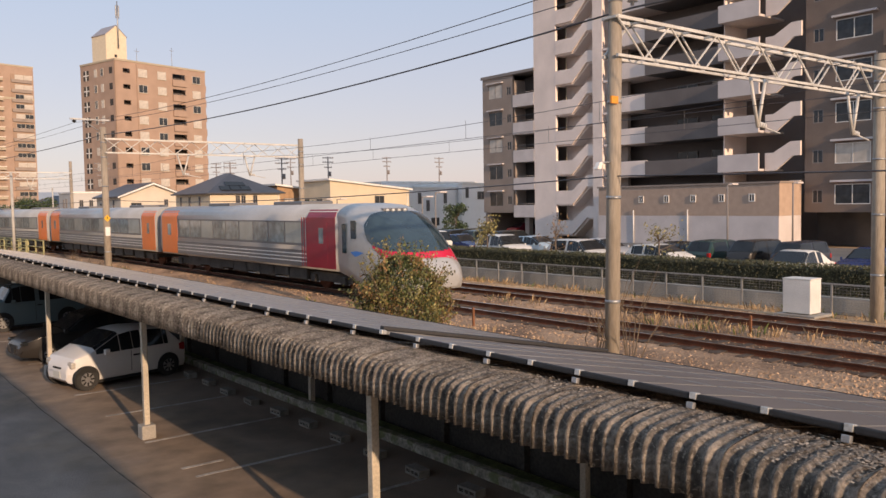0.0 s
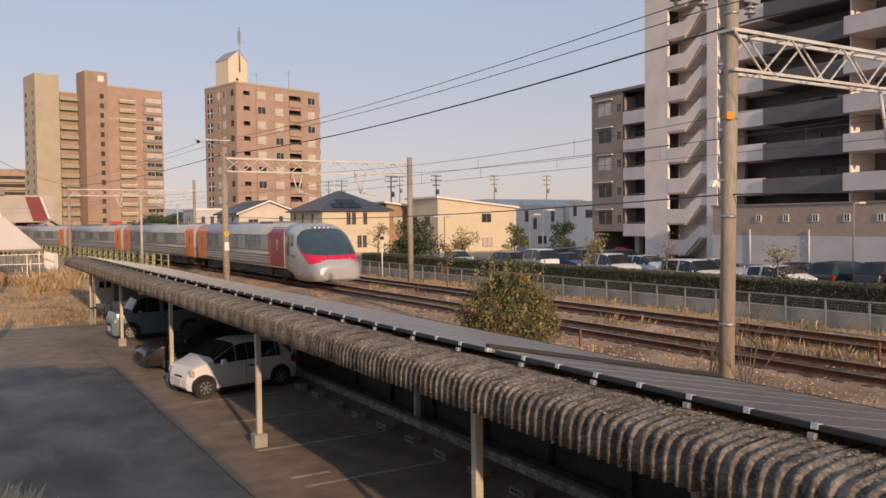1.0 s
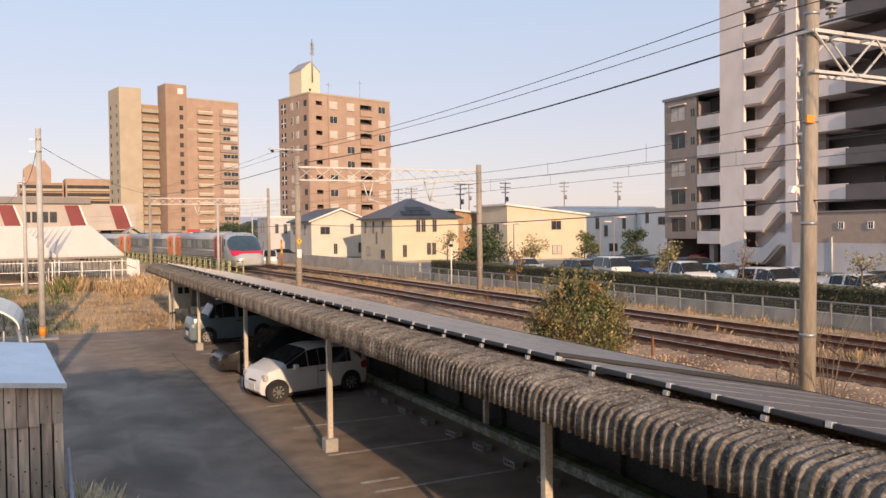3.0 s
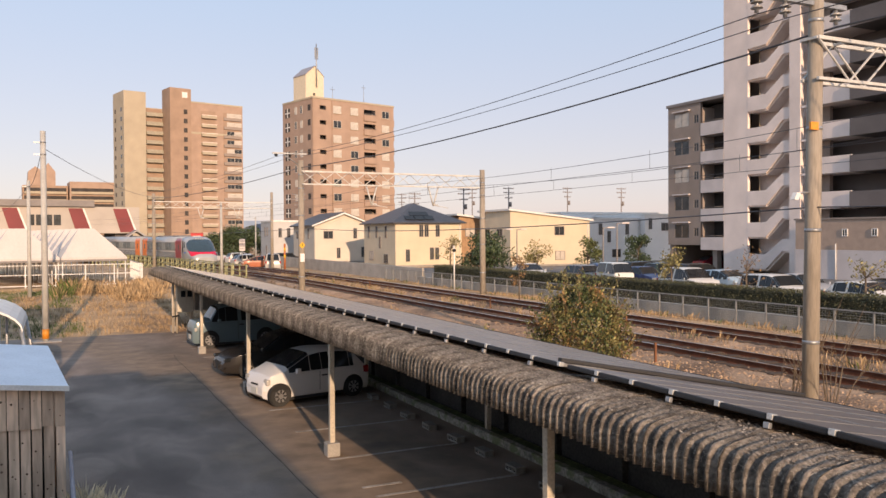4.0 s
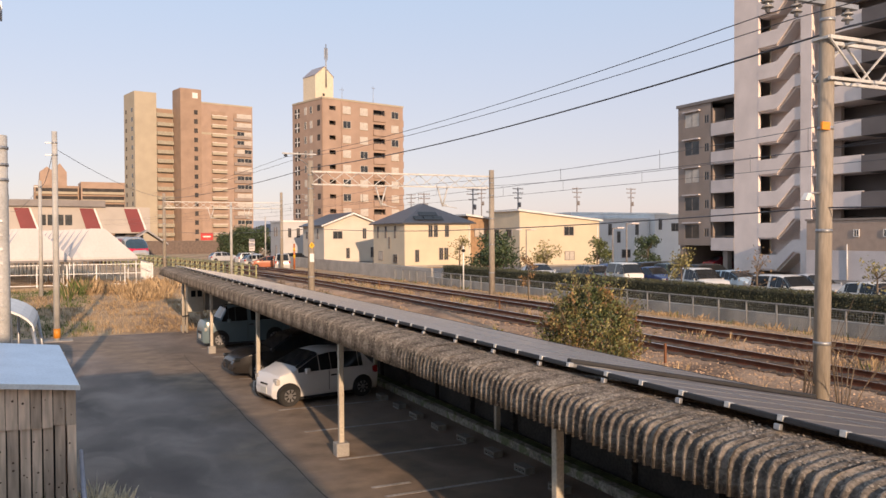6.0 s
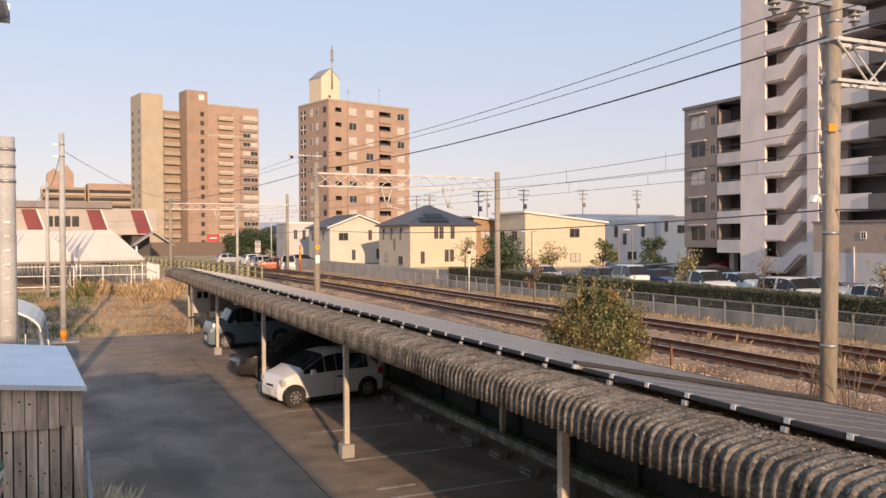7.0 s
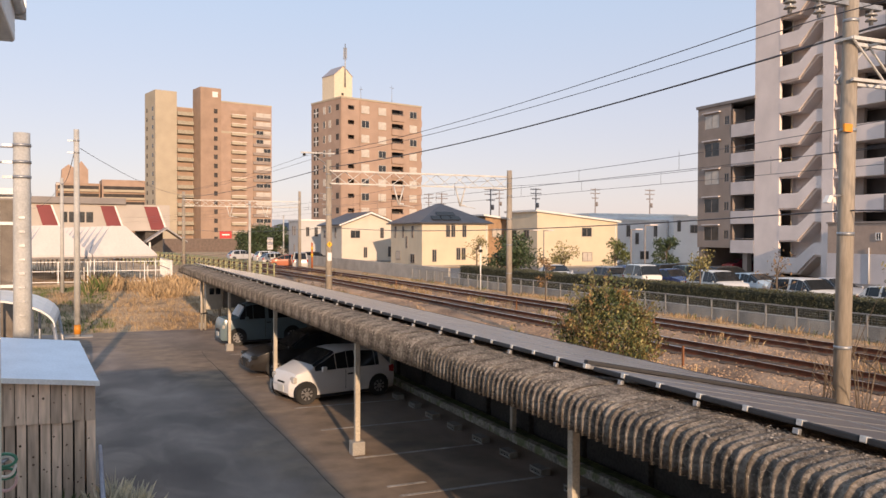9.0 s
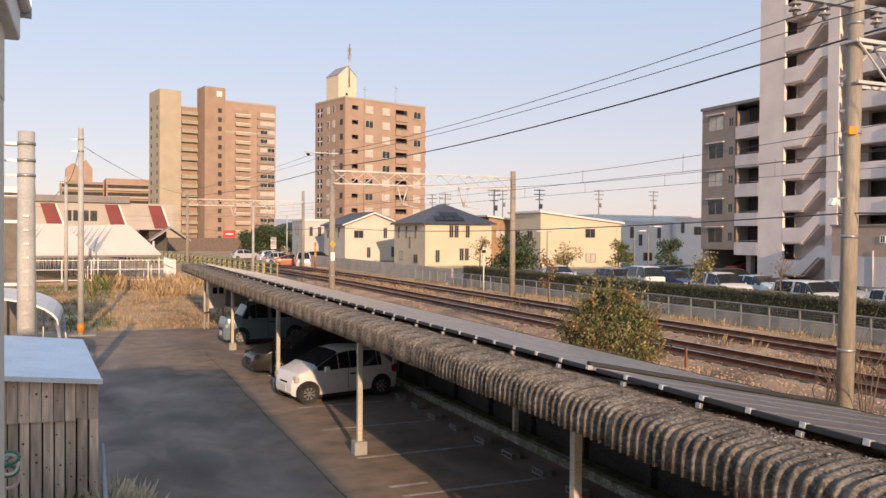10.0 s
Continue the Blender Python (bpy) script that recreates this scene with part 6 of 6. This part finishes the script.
# corner of the white house beside the camera, and the unseen building behind it
PLASTER = mat("cream_plaster", (.74, .68, .57), .7, vary=.06, scale=1.0, fine=30)
nh = tagged(empty("white_house"), "cream house corner with white eave and gutter", "house")
part("wall_lower", box(-2.2, -.515, 3.0, 6.0, -.05, 5.15), PLASTER, nh)
part("wall_upper", box(-2.2, -.512, 3.0, 6.003, 5.157, 5.75), PLASTER, nh)
part("eave", box(-2.5, -.44, 2.8, 6.3, 5.62, 5.95, .02), WHITE, nh, "white boxed eave")
part("gutter", tube((-.42, 2.8, 5.87), (-.42, 6.35, 5.87), .045), WHITE, nh)
part("gutter_end", box(-.46, -.375, 6.352, 6.38, 5.8, 5.93), STEEL, nh)
hs = tagged(empty("garden_hose"), "green and white garden hose hung on a hook", "hose")
for k, (rr, c) in enumerate(((.085, (.05, .22, .14)), (.075, (.7, .68, .64)), (.07, (.05, .22, .14)), (.08, (.62, .40, .38)))):
    b = bmesh.new()
    pts = [(-.50 + rr * .8 * math.cos(a * math.pi / 8), 6.06 + .02 * k, 2.80 - .05 * k + rr * math.sin(a * math.pi / 8) * (.9 if k % 2 else .5)) for a in range(16)]
    rings = []
    for q, p0, p1 in zip(pts, pts[-1:] + pts[:-1], pts[1:] + pts[:1]):
        turn = (Vector(p1) - Vector(p0)).to_track_quat("Z", "Y")
        rings.append([b.verts.new(Vector(q) + turn @ Vector((.011 * math.cos(w * 1.0472), .011 * math.sin(w * 1.0472), 0))) for w in range(6)])
    for r0, r1 in zip(rings, rings[1:] + rings[:1]):
        for w in range(6):
            b.faces.new((r0[w], r0[(w + 1) % 6], r1[(w + 1) % 6], r1[w])).smooth = True
    part("coil", b, paint("hose_" + str(k), c, .4), hs)
part("hook", tube((-.53, 5.98, 2.8), (-.46, 6.14, 2.8), .012), STEEL, hs)
# unseen block, placed and sized to shade the left of the lot
home = tagged(empty("own_building"), "plain rendered unseen building behind the viewpoint, shading the lot", "building", kind="structure")
part("wall_body", box(-7, .3, -14, -.7, -.05, 7.6), PLASTER, home)

# parking bays
LINE = mat("worn_line_paint", (.40, .37, .34), .85, vary=.45, scale=3, fine=25)
mark = tagged(empty("bay_marks"), "worn white lines of the parking bays", "parking lines", kind="structure")
for k in range(12):
    y = 9.95 + 2.45 * k
    part("line", box(4.72, 7.45, y - .045, y + .045, -.002, .004), LINE, mark)
part("old_line", box(4.69, 5.4, 12.9, 12.99, -.002, .0045), LINE, mark)
BLOCK = mat("wheel_stop_block", (.25, .235, .21), .95, vary=.25, scale=4)
stop = tagged(empty("wheel_stop", pose(7.5, 12.6, 0)), "hollow concrete block used as wheel stop", "wheel stop", "wheel stops")
b = bmesh.new()
for a in ((-.1, .1, -.2, .2, 0, .035), (-.1, .1, -.2, .2, .085, .12), (-.1, .1, -.2, -.165, .036, .084), (-.1, .1, -.07, -.035, .036, .084), (-.1, .1, .035, .07, .036, .084), (-.1, .1, .165, .2, .036, .084)):
    put_box(b, *a)
part("block", b, BLOCK, stop)
for k in range(-4, 24):
    if k:
        copy_thing(stop, pose(7.5 + random.uniform(-.05, .05), 12.6 + 1.22 * k, 0, 0, 0, random.uniform(-6, 6)))
CAB = mat("cabinet_cream", (.50, .46, .38), .5, .1, .15, 2)
cb = tagged(empty("meter_cabinet", pose(5.0, 37.4, 0)), "cream steel electric meter cabinet with two dark windows", "electric cabinet")
part("body", box(-.1, .62, 0, .35, .95, 2.08, .02), CAB, cb)
part("door", box(.0, .28, -.02, -.002, 1.0, 2.02), CAB, cb)
part("door", box(.3, .58, -.02, -.002, 1.0, 2.02), CAB, cb)
for u in (.06, .34):
    part("meter_window", box(u, u + .2, -.03, -.021, 1.62, 1.9), GLASS, cb)
part("second_box", box(.68, 1.7, .05, .4, 1.0, 2.0, .02), mat("dark_cabinet", (.20, .19, .17), .6), cb)
for u in (-.25, -.08, .55, 1.6):
    part("leg", tube((u, .3, 0), (u, .3, 2.3), .045), CREAM, cb)
part("conduit", tube((-.3, .1, .75), (-.02, .1, .8), .03), RUBBER, cb)

# fittings on the masts
fit_on = tagged(empty("mast_fittings", pose(11.4, 9.6, 0, 0, 0, 0)), "insulators, floodlight and orange band on a mast", "mast fittings")
part("orange_plate", box(-.03, .15, -.14, -.10, 6.02, 6.15), mat("orange_tape", (.75, .28, .03), .5), fit_on)
part("cross_arm", box(-1.3, .95, -.05, .05, 8.12, 8.2), STEEL, fit_on)
INSUL = mat("insulator_glaze", (.36, .34, .31), .25)
for u in (-1.12, -.48, .73):
    hang = part("insulator", tube((u, 0, 8.12), (u, 0, 7.86), .035, n=10), STEEL, fit_on)
    for k in range(2):
        part("insulator_disc", tube((u, 0, 8.06 - .09 * k), (u, 0, 8.02 - .09 * k), .07, .1, n=14), INSUL, hang)
arm = part("lamp_arm", tube((.1, 0, 4.98), (-.3, -.1, 4.96), .02), STEEL, fit_on)
part("floodlight", prism([(-.42, 4.85), (-.33, 4.84), (-.27, 4.95), (-.35, 4.97)], "y", -.14, -.05), WHITE, arm, "white floodlight head")
sg = tagged(empty("warning_sign", pose(11.39, 40.135, 3.83)), "yellow warning diamond above a white plate on a mast", "sign")
part("diamond", prism([(-.16, 0), (0, .17), (.16, 0), (0, -.17)], "y", -.02, .0), mat("sign_yellow", (.75, .42, .02), .5), sg)
part("mark_bar", box(-.018, .018, -.03, -.021, -.05, .07), RUBBER, sg)
part("plate", box(-.11, .11, -.02, .0, -.84, -.42), WHITE, sg)
om = tagged(empty("marker_pole", pose(23.5, 90, YARD_Z)), "orange and yellow banded marker pole beside the crossing", "marker pole")
part("pole", tube((0, 0, -.05), (0, 0, 2.95), .11, n=10), mat("orange_marker", (.50, .15, .05), .6), om)
for z in (1.3, 2.1):
    part("band", tube((0, 0, z), (0, 0, z + .4), .118, n=10), mat("sign_yellow", (.75, .42, .02), .5), om)

# equipment box beside the far track
rb = tagged(empty("equipment_box", pose(21.7, 11.35, .72)), "white trackside equipment box on a short stand", "equipment box")
part("housing", box(-.3, .3, -.40, .40, .36, 1.3, .02), WHITE, rb)
part("lid", box(-.31, .31, -.41, .41, 1.302, 1.33, .01), WHITE, rb)
part("platform", box(-.5, .5, -.62, .55, .28, .34), CONCRETE, rb)
part("stand", box(-.06, .06, -.06, .06, -.1, .28), RUST, rb)
for i, (x, y) in enumerate(((17.5, 10.4), (17.5, 22), (13.9, 16.3), (17.5, 31.5), (17.6, 47))):
    mk = tagged(empty("marker_post", pose(x, y, bed_z(x, y))), "short rusty marker post beside a track", "marker post", "marker posts")
    part("stake", box(-.025, .025, -.025, .025, -.1, .5), mat("rusty_orange", (.24, .095, .04), .8), mk)
tp = tagged(empty("signal_post", pose(23.6, 47.3, .7)), "slim white trackside post with a small lamp", "signal post")
part("pole", tube((0, 0, -.1), (0, 0, 2.9), .045), WHITE, tp)
part("lamp", tube((0, -.1, 2.6), (0, .05, 2.6), .11), RUBBER, tp)

# railing of the short bridge beside the near track
RAILG = mat("green_cream_paint", (.34, .33, .17), .6, .1, .3, 1.5)
for dx in (-2.2, -3.3):
    br = tagged(empty("bridge_railing"), "yellow-green painted steel bridge railing", "railing", "bridge railings")
    pts = [(NEAR_X + bend(y) + dx, y) for y in hit_row(62, 2.0, 32)]
    for i, (x, y) in enumerate(pts):
        part("post", box(x - .05, x + .05, y - .05, y + .05, .5, 2.15), RAILG, br)
        if i:
            for z in (1.2, 1.62, 2.08):
                part("rail", tube((*pts[i - 1], z), (x, y, z), .045, n=6), RAILG, br)
            part("girder", prism([(y - 2, .55), (y, .55), (y, 1.05), (y - 2, 1.05)], "x", x - .06, x + .06), RAILG, br)
cs = tagged(empty("crossing_sign", pose(20.4, 98, YARD_Z)), "white blank notice board on a post", "sign")
part("pole", tube((0, 0, -.1), (0, 0, 3.2), .05), STEEL, cs)
part("board", box(-.34, .34, -.06, -.02, 2.05, 3.5, .02), PALEGREY, cs)
for k in range(4):
    part("text_bar", box(-.25, .25 - .1 * (k % 2), -.07, -.062, 3.2 - .3 * k, 3.28 - .3 * k), DARKGREY, cs)
shop = tagged(empty("shop", pose(30, 190, 0)), "low brown shop with a red sign board", "shop")
part("wall_body", box(-14, 12, 0, 10, 0, 3.4), mat("shop_brown", (.16, .12, .1), .8), shop)
part("red_board", box(-2.0, .7, -.2, -.02, 3.5, 5.2), mat("sign_red", (.55, .03, .03), .5), shop)
part("text_bar", box(-1.5, .2, -.24, -.21, 4.2, 4.5), WHITE, shop)

# lamps in the car park
for x, y, h in ((40, 51.4, 4.6), (43.5, 72.5, 4.3), (41.5, 72, 4.3), (50.5, 31.8, 4.7), (53, 28.4, 4.7), (42.5, 56.5, 4.3)):
    sl = tagged(empty("street_lamp", pose(x, y, YARD_Z)), "dark steel car park lamp with one arm", "street lamp", "car park lamps")
    part("pole", tube((0, 0, -.05), (0, 0, h), .07, .055), DARKGREY, sl)
    part("arm", box(-.05, .9, -.05, .05, h - .02, h + .06), DARKGREY, sl)
    part("lamp_head", box(.4, 1.15, -.14, .14, h + .0, h + .13, .03), PALEGREY, sl)

# hills on the horizon, distance haze mixed into their blue colour
bm = bmesh.new()
hill = []
for i in range(60):
    a = radians(-50 + 130 * i / 59)
    r = 2600
    hill.append((r * math.sin(a), r * math.cos(a), 18 + 50 * max(0, noise.noise((i * .16, 3, 0)) + .35)))
lo, hi = [bm.verts.new((x, y, -5)) for x, y, z in hill], [bm.verts.new((x * 1.03, y * 1.03, z)) for x, y, z in hill]
for i in range(59):
    bm.faces.new((lo[i], lo[i + 1], hi[i + 1], hi[i]))
tagged(mesh("backdrop_hills", bm, mat("hazy_hill", (.30, .36, .44), 1.0, vary=.15, scale=.003, fine=.02, bump=0)), "low hazy blue hills on the horizon", "hills", kind="structure")

motions()
